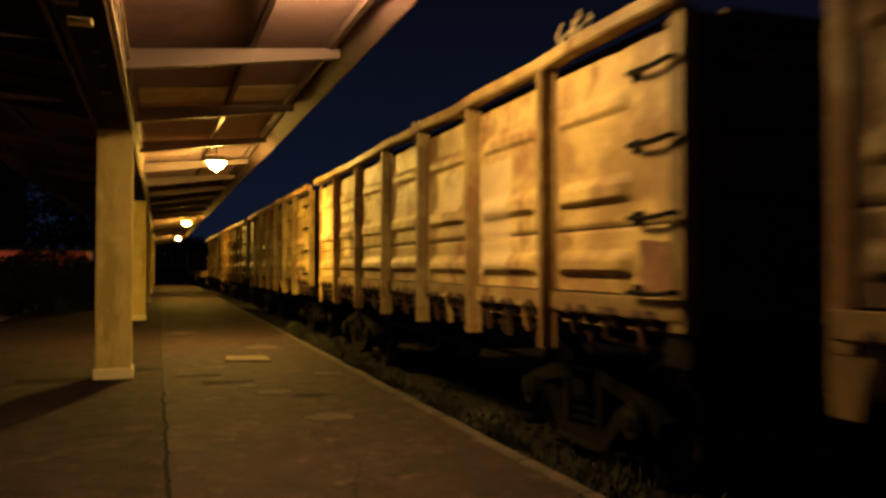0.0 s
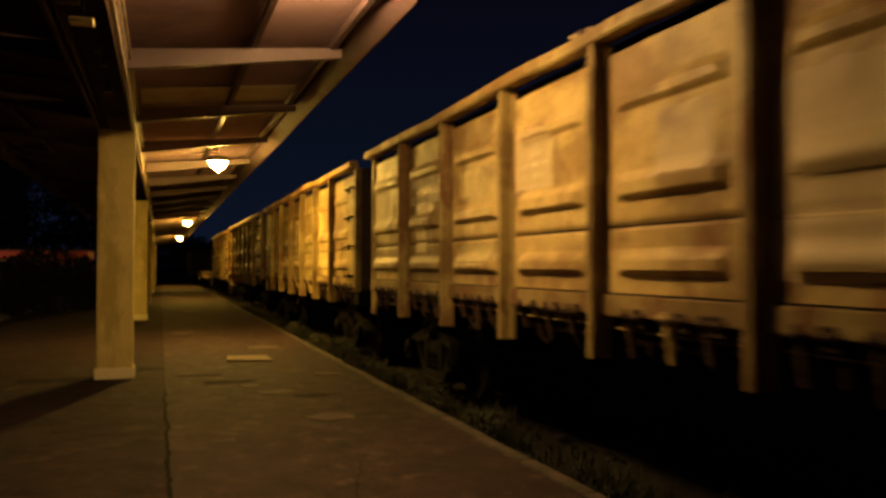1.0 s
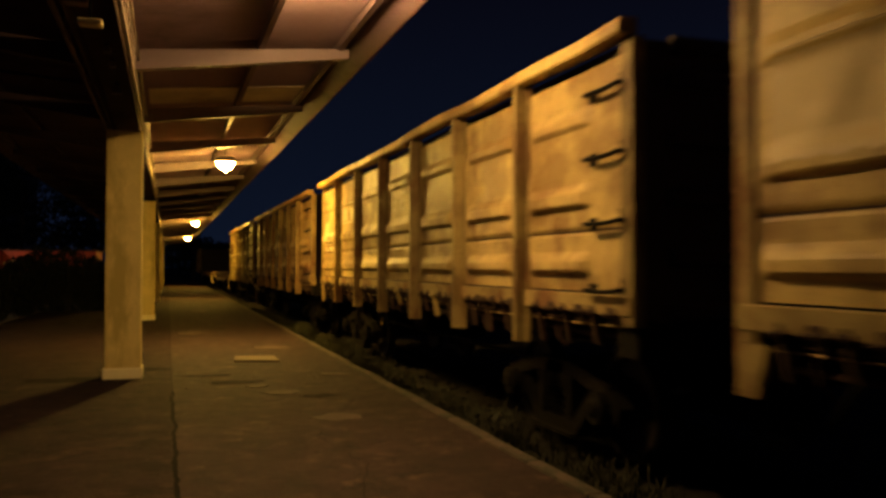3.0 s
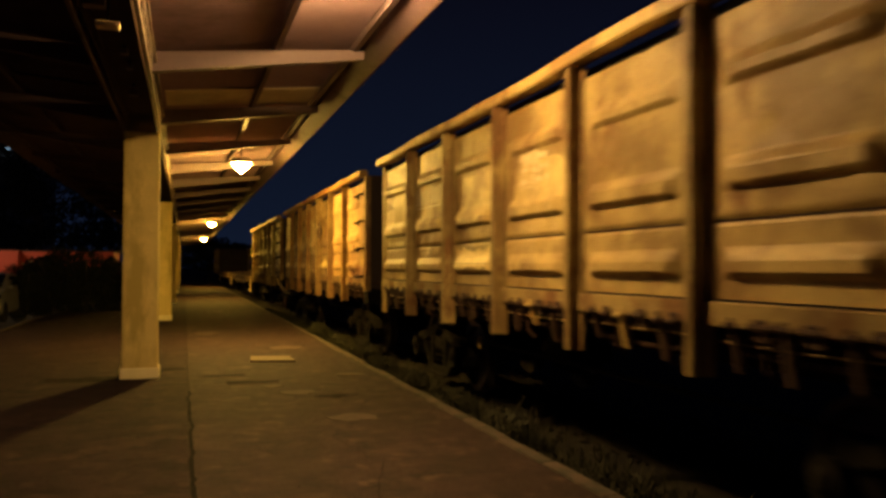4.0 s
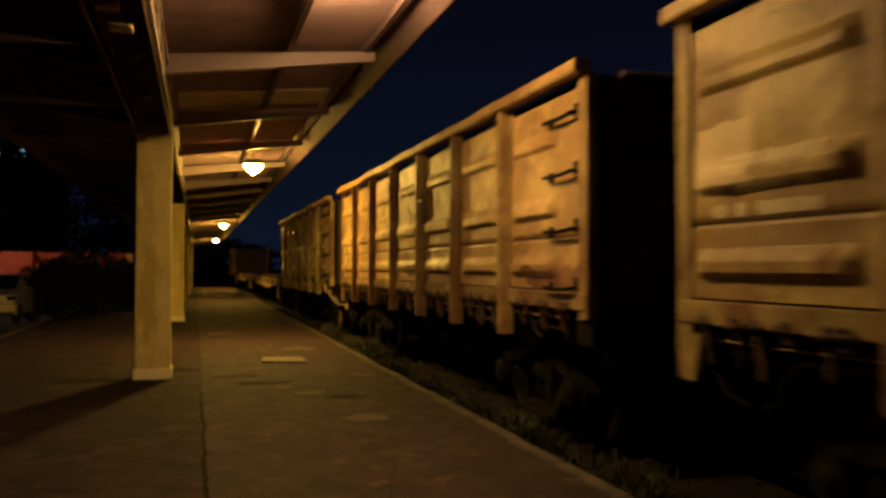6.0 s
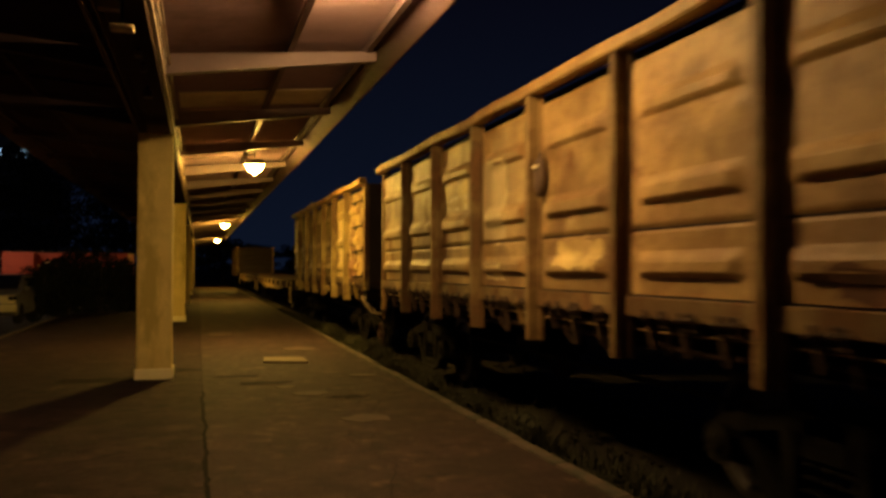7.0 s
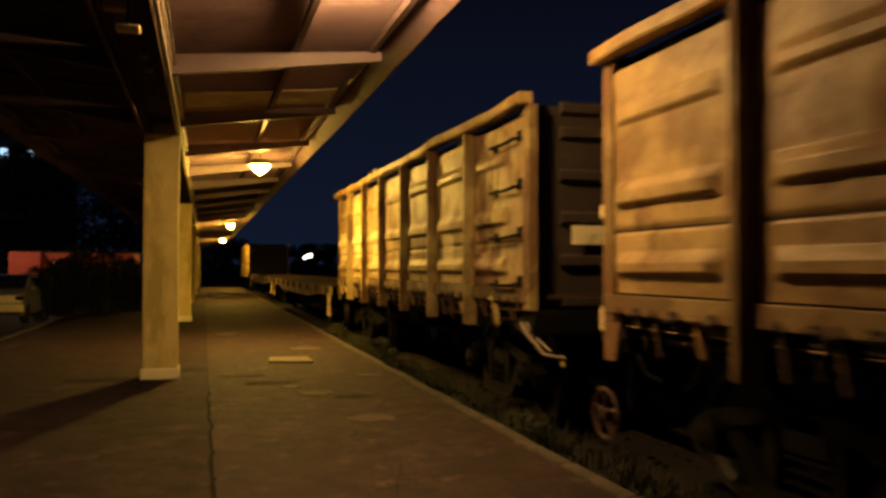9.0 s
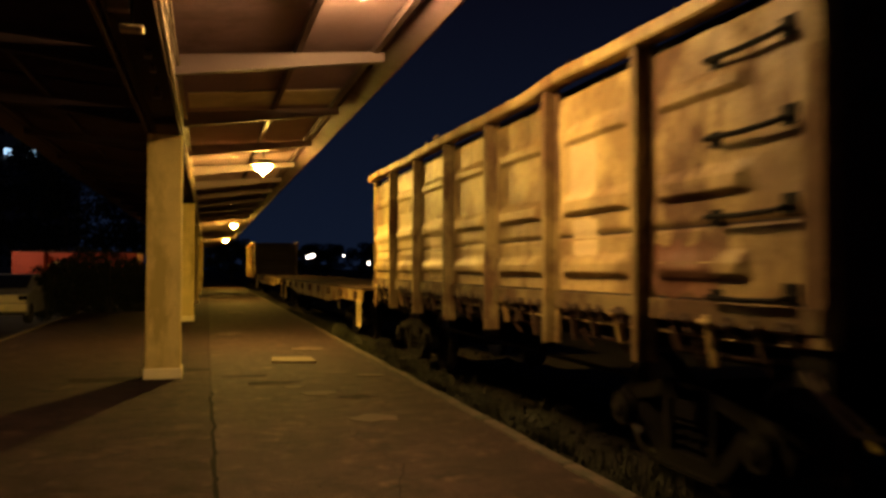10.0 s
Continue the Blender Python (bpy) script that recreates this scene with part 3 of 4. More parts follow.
def surroundings():
    rng = random.Random(21)
    kinds = [tree(1, 14, 4.2), tree(2, 11, 3.6), tree(3, 7, 3.2)]
    spots = [(-18, 80, 0), (-11.5, 76, 1), (-6, 84, 0), (-1, 92, 1), (-14, 92, 0), (-8, 100, 0), (3, 110, 2)]
    for i in range(26):
        spots.append((8 + i * 3.1 + rng.uniform(-1.5, 1.5), 170 + rng.uniform(-12, 12) - i * 2.0, 2))
    used = set()
    for x, y, k in spots:
        m = pose(x, y, -0.5, 0, 0, rng.uniform(0, 360))
        if k in used:
            copy_thing(kinds[k], m)
        else:
            kinds[k].matrix_basis = m
            used.add(k)
    for x, y, z, r in ((14.0, 120, 3.1, 0.2), (14.45, 121, 3.3, 0.16), (15.0, 122, 3.4, 0.26), (19.4, 121, 3.4, 0.12), (22.9, 120, 2.3, 0.2)):
        f = thing("street_lamp", "distant lit lamp on a dark post", "street lamp", "lamps beyond the tracks", pose(x, y, -0.5))
        bm = bmesh.new()
        tube(bm, [(0, 0, 0), (0, 0, z + 0.5 - r)], 0.06)
        part("post", bm, M_DARKSTEEL, f)
        bm = bmesh.new()
        bmesh.ops.create_icosphere(bm, subdivisions=2, radius=r, matrix=Matrix.Translation((0, 0, z + 0.5)))
        part("globe", bm, M_WARMFAR, f, "glowing lamp globe", True)
    s = thing("street_lamp", "lit street lamp beside the car park", "street lamp", "", pose(-13.6, 50.5, -0.5))
    bm = bmesh.new()
    tube(bm, [(0, 0, 0), (0, 0, 6.0), (0.1, 0, 6.5), (0.9, 0, 6.7)], 0.07)
    part("post", bm, M_DARKSTEEL, s)
    bm = bmesh.new()
    lathe(bm, [(0.0, -0.05), (0.16, -0.02), (0.16, 0.02), (0.0, 0.05)], Matrix.Translation((1.0, 0, 6.62)), 16)
    part("lamp_head", bm, M_STREET, s, "glowing lamp head")


car()
bush()
red_building()
tower_block()
surroundings()


# ---- the goods train ----
def paint(name, base, rust, gloss=0.5, bare=0.57):
    """Old glossy wagon paint: faded fields, rust in patches with hard edges, flecks and runs; each panel worn differently."""
    m = bpy.data.materials.new(name)
    m.use_nodes = True
    nt = m.node_tree
    out = nt.nodes["Principled BSDF"]
    out.inputs["Specular IOR Level"].default_value = 0.3
    tc, info = nt.nodes.new("ShaderNodeTexCoord"), nt.nodes.new("ShaderNodeObjectInfo")

    def calc(op, a, b, c=0.0):
        n = nt.nodes.new("ShaderNodeMath")
        n.operation = op
        for socket, v in zip(n.inputs, (a, b, c)):
            if isinstance(v, (int, float)):
                socket.default_value = v
            else:
                nt.links.new(v, socket)
        return n.outputs[0]

    shift = nt.nodes.new("ShaderNodeVectorMath")
    shift.operation = "ADD"
    nt.links.new(tc.outputs["Object"], shift.inputs[0])
    nt.links.new(calc("MULTIPLY", info.outputs["Random"], 53.0), shift.inputs[1])

    def tex(scale, detail, stretch=(1, 1, 1), rough=0.6):
        k = nt.nodes.new("ShaderNodeVectorMath")
        k.operation = "MULTIPLY"
        k.inputs[1].default_value = stretch
        nt.links.new(shift.outputs[0], k.inputs[0])
        n = nt.nodes.new("ShaderNodeTexNoise")
        n.inputs["Scale"].default_value, n.inputs["Detail"].default_value, n.inputs["Roughness"].default_value = scale, detail, rough
        nt.links.new(k.outputs[0], n.inputs["Vector"])
        return n.outputs["Fac"]

    def step(v, lo, hi):
        n = nt.nodes.new("ShaderNodeMapRange")
        n.inputs["From Min"].default_value, n.inputs["From Max"].default_value = lo, hi
        nt.links.new(v, n.inputs["Value"])
        return n.outputs["Result"]

    def mixed(fac, a, b):
        n = nt.nodes.new("ShaderNodeMix")
        n.data_type = "RGBA"
        nt.links.new(fac, n.inputs["Factor"])
        for socket, v in ((n.inputs["A"], a), (n.inputs["B"], b)):
            if isinstance(v, tuple):
                socket.default_value = (*v, 1)
            else:
                nt.links.new(v, socket)
        return n.outputs["Result"]

    pale = (min(1, base[0] * 1.5), min(1, base[1] * 1.6), base[2] * 1.55)
    deep = (base[0] * 0.72, base[1] * 0.65, base[2] * 0.62)
    col = mixed(step(tex(1.1, 7.0, (1, 1, 1.5), 0.55), 0.43, 0.57), deep, pale)
    col = mixed(step(tex(9.0, 5.0), 0.4, 1.0), col, base)
    patch = step(tex(1.5, 9.0, (1, 1, 0.6), 0.68), bare, bare + 0.09)
    runs = step(tex(5.0, 6.0, (1, 1, 0.12)), 0.6, 0.72)
    fleck = step(tex(15.0, 6.0, (1, 1, 1), 0.7), 0.6, 0.64)
    worn = calc("MAXIMUM", calc("MAXIMUM", patch, calc("MULTIPLY", runs, 0.45)), calc("MULTIPLY", fleck, 0.55))
    rusty = mixed(step(tex(7.0, 6.0), 0.35, 0.7), rust, tuple(c * 1.5 for c in rust))
    col = mixed(worn, col, rusty)
    hs = nt.nodes.new("ShaderNodeHueSaturation")
    nt.links.new(calc("MULTIPLY_ADD", info.outputs["Random"], 0.45, 0.78), hs.inputs["Value"])
    nt.links.new(col, hs.inputs["Color"])
    nt.links.new(hs.outputs["Color"], out.inputs["Base Color"])
    grain = tex(26.0, 5.0)
    nt.links.new(calc("ADD", calc("MULTIPLY_ADD", worn, 0.32, gloss - 0.1), calc("MULTIPLY", grain, 0.22)), out.inputs["Roughness"])
    relief = calc("ADD", calc("MULTIPLY", tex(7.0, 6.0), 0.8), calc("ADD", calc("MULTIPLY", grain, 0.25), calc("MULTIPLY", worn, -0.12)))
    b = nt.nodes.new("ShaderNodeBump")
    b.inputs["Strength"].default_value, b.inputs["Distance"].default_value = 0.5, 0.025
    nt.links.new(relief, b.inputs["Height"])
    nt.links.new(b.outputs["Normal"], out.inputs["Normal"])
    return m


WAGON_PAINTS = [("tan", (0.38, 0.275, 0.105), (0.19, 0.105, 0.045)), ("ochre", (0.37, 0.265, 0.10), (0.18, 0.10, 0.042)),
                ("brown", (0.31, 0.20, 0.083), (0.17, 0.09, 0.04)), ("olive", (0.32, 0.23, 0.095), (0.12, 0.07, 0.035))]
M_PAINTS = [paint("wagon_paint_" + n, base, rust) for n, base, rust in WAGON_PAINTS]
STAKE_PAINTS = {m: paint("stake_paint_" + n, tuple(c * 0.58 for c in base), tuple(c * 0.75 for c in rust), 0.6, 0.5) for m, (n, base, rust) in zip(M_PAINTS, WAGON_PAINTS)}
# dirty paint of the olive end panel; dims one panel of the first wagon too
M_WORN_DIM = paint("wagon_paint_worn", (0.25, 0.175, 0.075), (0.10, 0.058, 0.03), 0.5, 0.46)
M_FADED = paint("faded_field", (0.45, 0.34, 0.135), (0.22, 0.125, 0.05), 0.5, 0.6)
M_REDOXIDE = paint("red_oxide_primer", (0.17, 0.08, 0.045), (0.10, 0.05, 0.028), 0.5, 0.48)
M_PATCH = mat("fresh_paint_patch", (0.66, 0.53, 0.27), 0.6, vary=0.12, scale=3, stain=(0.36, 0.25, 0.15), stain_at=0.6, bump=0.1)
M_STENCIL = mat("stencil_paint", (0.82, 0.74, 0.47), 0.7, vary=0.2, scale=5, stain=(0.45, 0.33, 0.18), stain_at=0.56, stain_scale=3, bump=0.05)
# the end walls' shade, turned from the lamps, is put into this dark base
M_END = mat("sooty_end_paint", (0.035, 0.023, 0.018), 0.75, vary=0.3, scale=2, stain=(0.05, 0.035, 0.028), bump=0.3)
# near-black colour that stands for the shade in the slot under the chord
M_SLOTSHADE = mat("load_remains", (0.03, 0.027, 0.025), 0.95, vary=0.4, scale=8, bump=0.8)

SIDE = 1.565          # half width over the stakes
SKIN = 1.445          # half width over the panels
STAKE_W = 0.215
RIBS = [(2.81, 3.0, 0.05), (2.155, 2.37, 0.062), (1.61, 1.81, 0.06)]


def panel_relief(width, rib_a, rib_b, dent, seed):
    """How far a pressed panel stands out at (y, z): three raised ribs with sloping ends, dents and a welded seam."""
    rng = random.Random(seed)
    bumps = [(rng.uniform(0, width), rng.uniform(1.5, 3.3), rng.uniform(0.05, 0.2), rng.uniform(-1, 0.7) * dent) for _ in range(22)]

    def relief(y, z):
        d = 0.0
        for z0, z1, h in RIBS:
            u = min((z - z0) / 0.045, (z1 - z) / 0.085)
            w = min(y - rib_a, rib_b - y) / 0.07
            d += h * max(0, min(1, u, w))
        for by, bz, br, bd in bumps:
            q = ((y - by) ** 2 + (z - bz) ** 2) / br ** 2
            if q < 4:
                d += bd * math.exp(-q * 1.6)
        d += 0.006 * noise.noise(Vector((y * 2.3, z * 2.3, seed * 1.7))) + 0.004 * noise.noise(Vector((y * 6.1, z * 6.1, seed * 1.7)))
        if abs(z - 1.972) < 0.02:
            d -= 0.014
        return d
    return relief


def panel_mesh(name, width, relief, material):
    """One side panel in x = 0, from y = 0 to width, z 1.485 to 3.272."""
    ny, nz = max(16, int(width / 0.05)), 52
    crease = [z for z0, z1, h in RIBS for z in (z0 - 0.006, z0, z0 + 0.045, z0 + 0.051, z1 - 0.091, z1 - 0.085, z1, z1 + 0.006)] + [1.95, 1.958, 1.986, 1.994]
    plain = [1.485 + (3.272 - 1.485) * k / nz for k in range(nz + 1)]
    zs = sorted(crease + [z for z in plain if min(abs(z - c) for c in crease) > 0.008])
    bm = bmesh.new()
    rows = [[bm.verts.new((-relief(width * j / ny, z), width * j / ny, z)) for j in range(ny + 1)] for z in zs]
    for a, b in zip(rows, rows[1:]):
        for j in range(ny):
            bm.faces.new((a[j], a[j + 1], b[j + 1], b[j]))
    back = [bm.verts.new((0.09, y, z)) for y, z in ((0, zs[0]), (width, zs[0]), (width, zs[-1]), (0, zs[-1]))]
    bm.faces.new(back)
    me = bpy.data.meshes.new(name)
    bm.normal_update()
    bm.to_mesh(me)
    bm.free()
    for p in me.polygons:
        p.use_smooth = True
    me.materials.append(material)
    return me


def wheelset_mesh():
    bm = bmesh.new()
    turn = Matrix.Rotation(radians(90), 4, "Y")
    lathe(bm, [(0.08, -1.05), (0.08, 1.05)], turn, 12)
    for s in (-1, 1):
        prof = [(0.12, 0.69), (0.12, 0.735), (0.3, 0.745), (0.4, 0.725), (0.505, 0.725), (0.5, 0.755), (0.475, 0.76), (0.47, 0.855), (0.41, 0.855), (0.38, 0.8), (0.2, 0.8), (0.14, 0.85), (0.12, 0.87), (0.0, 0.87)]
        lathe(bm, [(r, s * h) for r, h in prof], turn, 32)
    bmesh.ops.recalc_face_normals(bm, faces=bm.faces)
    me = bpy.data.meshes.new("wheelset")
    bm.to_mesh(me)
    bm.free()
    me.materials.append(M_WHEEL)
    return me


def side_frame_mesh():
    """Cast bogie side frame with its axle boxes, windows and springs, in the plane x = 0, centre y = 0."""
    bm = bmesh.new()
    top = [(-1.2, 0.5), (-1.0, 0.66), (-0.35, 0.8), (0.35, 0.8), (1.0, 0.66), (1.2, 0.5)]
    prism(bm, top + [(y * 0.97, z - 0.13) for y, z in top[::-1]], "x", -0.08, 0.08)
    prism(bm, [(-0.76, 0.5), (-0.42, 0.14), (0.42, 0.14), (0.76, 0.5), (0.66, 0.56), (0.34, 0.25), (-0.34, 0.25), (-0.66, 0.56)], "x", -0.08, 0.08)
    prism(bm, [(-0.42, 0.12), (0.42, 0.12), (0.42, 0.15), (-0.42, 0.15)], "x", -0.13, 0.1)
    for s in (-1, 1):
        prism(bm, [(s * 0.26, 0.24), (s * 0.34, 0.24), (s * 0.36, 0.7), (s * 0.25, 0.7)], "x", -0.085, 0.085)
        prism(bm, [(s * 0.76, 0.34), (s * 1.1, 0.34), (s * 1.14, 0.5), (s * 1.0, 0.6), (s * 0.74, 0.62)], "x", -0.06, 0.06)
    for y in (-0.925, 0.925):
        lathe(bm, [(0.14, -0.17), (0.14, 0.1)], Matrix.Translation((0, y, 0.475)) @ Matrix.Rotation(radians(90), 4, "Y"), 16)
        lathe(bm, [(0.05, -0.2), (0.09, -0.17)], Matrix.Translation((0, y, 0.475)) @ Matrix.Rotation(radians(90), 4, "Y"), 12)
    for y in (-0.15, 0.0, 0.15):
        tube(bm, [(0.06 * math.cos(k * 0.9), y + 0.06 * math.sin(k * 0.9), 0.2 + 0.0115 * k) for k in range(29)], 0.016, 5)
    bmesh.ops.recalc_face_normals(bm, faces=bm.faces)
    me = bpy.data.meshes.new("side_frame")
    bm.to_mesh(me)
    bm.free()
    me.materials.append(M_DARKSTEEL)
    return me


WHEELSET, SIDE_FRAME = wheelset_mesh(), side_frame_mesh()
RELIEFS = {}     # wagon name: stretches of its platform side with their relief
WHEELS = []      # (wheelset object, its place along the wagon)


def child(name, me, parent, m, label=""):
    ob = new(name, me)
    ob.parent, ob.matrix_basis = parent, m
    if label:
        ob["label"] = label
    return ob


def running_gear(wagon, centres, length):
    for c in centres:
        for s in (-1, 1):
            child("side_frame", SIDE_FRAME, wagon, pose(s * 1.02, c, 0), "near-black cast bogie side frame")
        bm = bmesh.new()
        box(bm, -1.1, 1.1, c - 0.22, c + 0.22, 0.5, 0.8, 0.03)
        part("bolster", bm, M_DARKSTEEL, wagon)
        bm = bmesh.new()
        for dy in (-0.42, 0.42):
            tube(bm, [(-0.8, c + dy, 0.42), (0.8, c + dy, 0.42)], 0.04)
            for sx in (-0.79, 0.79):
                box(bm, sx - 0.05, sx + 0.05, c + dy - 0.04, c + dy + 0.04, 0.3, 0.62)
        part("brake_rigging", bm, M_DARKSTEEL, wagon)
        for dy in (-0.925, 0.925):
            w = child("wheelset", WHEELSET, wagon, pose(0, c + dy, 0.475), "worn steel wheelset")
            WHEELS.append((w, c + dy))
    for end, s in ((0.0, -1), (length, 1)):
        bm = bmesh.new()
        box(bm, -0.13, 0.13, min(end - s * 0.3, end + s * 0.33), max(end - s * 0.3, end + s * 0.33), 0.96, 1.18, 0.03)
        box(bm, -0.24, 0.19, min(end + s * 0.33, end + s * 0.62), max(end + s * 0.33, end + s * 0.62), 0.86, 1.24, 0.05)
        tube(bm, [(-0.35, end + s * 0.06, 1.0), (-0.37, end + s * 0.22, 0.85), (-0.36, end + s * 0.4, 0.62), (-0.3, end + s * 0.62, 0.55)], 0.03)
        part("coupler", bm, M_DARKSTEEL, wagon, "heavy automatic coupler with brake hose")


def gondola(length, stakes_at, paint_m, seed, label, rung_a, rung_b, worn=()):
    rng = random.Random(seed)
    w = thing("gondola_wagon", label, "freight wagon", "wagons of the train")
    n = len(stakes_at)
    # side walls
    edges = [0.0] + list(stakes_at) + [length]
    for s in (-1, 1):
        for i in range(n + 1):
            a, b = edges[i] + (STAKE_W / 2 if i else 0.10), edges[i + 1] - (STAKE_W / 2 if i < n else 0.10)
            ra, rb = 0.18, b - a - 0.13
            if i == 0:
                ra, rb = 0.56, b - a - 0.06
            relief = panel_relief(b - a, ra, rb, 0.02, seed * 10 + i)
            me = panel_mesh("panel", b - a, relief, M_WORN_DIM if i in worn else paint_m)
            if s < 0:
                RELIEFS.setdefault(w.name, []).append((a, b, relief))
            child("panel", me, w, Matrix.Translation((s * SKIN, a, 0)) @ (Matrix.Identity(4) if s < 0 else Matrix.Translation((0, b - a, 0)) @ Matrix.Rotation(math.pi, 4, "Z")))
        for y in stakes_at:
            bm = bmesh.new()
            h = STAKE_W / 2
            lean = rng.uniform(-0.012, 0.012)
            prism(bm, [(s * (SKIN - 0.02), -h), (s * (SKIN + 0.012), -h), (s * (SKIN + 0.016), -0.056), (s * (SIDE - 0.008), -0.046), (s * SIDE, -0.038),
                       (s * SIDE, 0.038), (s * (SIDE - 0.008), 0.046), (s * (SKIN + 0.016), 0.056), (s * (SKIN + 0.012), h), (s * (SKIN - 0.02), h)], "z", 0.985, 3.375)
            for v in bm.verts:
                if v.co.z < 1.2:
                    v.co.y *= 0.88
                v.co.y += y + lean * (v.co.z - 2) / 1.4
            part("stake", bm, STAKE_PAINTS[paint_m], w)
        # dark strip behind the slot, painted as its shade
        bm = bmesh.new()
        xs = sorted((s * (SKIN - 0.10), s * (SKIN - 0.085)))
        box(bm, *xs, 0.1, length - 0.1, 3.2, 3.38)
        part("chord_web", bm, M_SLOTSHADE, w, "dark strip for the shade in the recess under the top chord")
        # top chord, slightly wavy from knocks
        bm = bmesh.new()
        k = 48
        rings = []
        for i in range(k + 1):
            y = length * i / k
            dx = 0.03 * noise.noise(Vector((y * 0.8, seed, s)))
            dz = 0.034 * noise.noise(Vector((y * 0.9, seed + 9.4, s)))
            rings.append([bm.verts.new((s * px + dx, y, pz + dz)) for px, pz in ((1.42, 3.375), (1.575, 3.372), (1.588, 3.39), (1.583, 3.478), (1.565, 3.492), (1.43, 3.49))])
        for a, b in zip(rings, rings[1:]):
            for q in range(6):
                bm.faces.new((a[q], a[(q + 1) % 6], b[(q + 1) % 6], b[q]))
        bm.faces.new(rings[0])
        bm.faces.new(rings[-1][::-1])
        part("top_chord", bm, paint_m, w)
        bm = bmesh.new()
        xs = sorted((s * (SKIN - 0.06), s * (SKIN + 0.035)))
        box(bm, *xs, 0.02, length - 0.02, 1.315, 1.468, 0.008)
        part("lower_chord", bm, STAKE_PAINTS[paint_m], w)
        # corner posts with their feet
        for y, d in ((0.0, 1), (length, -1)):
            bm = bmesh.new()
            ys = sorted((y, y + d * 0.17))
            box(bm, *sorted((s * 1.36, s * (SKIN + 0.022))), *ys, 1.24, 3.375, 0.008)
            if d < 0:
                prism(bm, [(y - 0.0, 1.24), (y - 0.27, 1.24), (y - 0.19, 0.93), (y - 0.02, 0.93)], "x", s * (SKIN - 0.02), s * (SKIN + 0.02))
            part("corner_post", bm, STAKE_PAINTS[paint_m], w)
        # floor hatch hinges, levers and the bar along them
        for i in range(n + 1):
            a, b = edges[i] + 0.2, edges[i + 1] - 0.2
            for f, long in ((0.1, 0), (0.22, 1), (0.42, 0), (0.56, 1), (0.74, 0), (0.9, 1)):
                y = a + (b - a) * f + rng.uniform(-0.06, 0.06)
                bm = bmesh.new()
                z0 = 1.33 - (rng.uniform(0.2, 0.33) if long else rng.uniform(0.04, 0.1))
                x0 = s * (SKIN - 0.005)
                h = rng.uniform(0.018, 0.03) if long else rng.uniform(0.04, 0.07)
                prism(bm, [(x0, 1.42), (x0 + s * 0.05, 1.37), (x0 + s * 0.03, 1.25), (x0 - s * 0.01, z0), (x0 - s * 0.05, z0), (x0 - s * 0.04, 1.22), (x0 - s * 0.05, 1.42)], "y", y - h, y + h)
                tube(bm, [(x0 + s * 0.05, y - 0.03 - h, 1.33), (x0 + s * 0.05, y + 0.03 + h, 1.32 + rng.uniform(-0.02, 0.02))], 0.022)
                part("hatch_hinge", bm, paint_m if long and rng.random() < 0.2 else M_RUST, w)
            bm = bmesh.new()
            za, zb = 1.225 + rng.uniform(-0.012, 0.012), 1.225 + rng.uniform(-0.012, 0.012)
            tube(bm, [(s * (SKIN - 0.03), a - 0.05, za), (s * (SKIN - 0.025), (a + b) / 2, (za + zb) / 2 - 0.008), (s * (SKIN - 0.03), b + 0.05, zb)], 0.008, 4)
            part("hatch_edge", bm, paint_m, w)
            bm = bmesh.new()
            za, zb = 1.13 + rng.uniform(-0.03, 0.03), 1.13 + rng.uniform(-0.03, 0.03)
            tube(bm, [(s * 1.33, a, za), (s * 1.34, (a + b) / 2, (za + zb) / 2 - 0.02), (s * 1.33, b, zb)], 0.022)
            for f in (0.25, 0.75):
                y = a + (b - a) * f
                tube(bm, [(s * 1.36, y, 1.28), (s * 1.39, y + 0.012, 1.16), (s * 1.38, y + 0.005, 1.06), (s * 1.32, y - 0.015, 0.99)], 0.016)
            part("hatch_bar", bm, M_RUST, w)
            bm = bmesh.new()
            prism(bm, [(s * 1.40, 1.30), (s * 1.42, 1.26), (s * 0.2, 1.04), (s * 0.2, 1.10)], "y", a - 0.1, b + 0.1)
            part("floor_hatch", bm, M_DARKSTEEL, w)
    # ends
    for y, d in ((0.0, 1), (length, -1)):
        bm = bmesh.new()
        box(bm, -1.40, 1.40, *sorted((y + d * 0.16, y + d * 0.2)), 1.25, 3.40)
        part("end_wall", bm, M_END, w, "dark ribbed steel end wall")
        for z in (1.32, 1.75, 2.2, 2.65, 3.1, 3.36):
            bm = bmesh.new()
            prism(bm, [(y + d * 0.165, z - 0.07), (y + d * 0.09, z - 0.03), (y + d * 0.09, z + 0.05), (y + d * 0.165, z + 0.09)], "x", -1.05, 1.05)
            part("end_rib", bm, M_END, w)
        bm = bmesh.new()
        box(bm, -1.42, 1.42, *sorted((y, y + d * 0.3)), 1.0, 1.24, 0.01)
        part("buffer_beam", bm, M_DARKSTEEL, w)
    bm = bmesh.new()
    box(bm, -1.42, 1.42, 0.1, length - 0.1, 1.36, 1.41)
    part("floor", bm, M_RUST, w)
    bm = bmesh.new()
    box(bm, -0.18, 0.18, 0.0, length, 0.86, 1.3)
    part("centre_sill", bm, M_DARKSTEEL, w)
    bm = bmesh.new()
    lathe(bm, [(0.0, -0.42), (0.17, -0.38), (0.19, -0.3), (0.19, 0.3), (0.17, 0.38), (0.0, 0.42)], Matrix.Translation((-0.75, length / 2 + 0.7, 0.83)) @ Matrix.Rotation(radians(90), 4, "X"), 16)
    part("air_tank", bm, M_DARKSTEEL, w, smooth=True)
    bm = bmesh.new()
    tube(bm, [(-0.95, 2.8, 0.72), (-0.95, length - 3.0, 0.72)], 0.025)
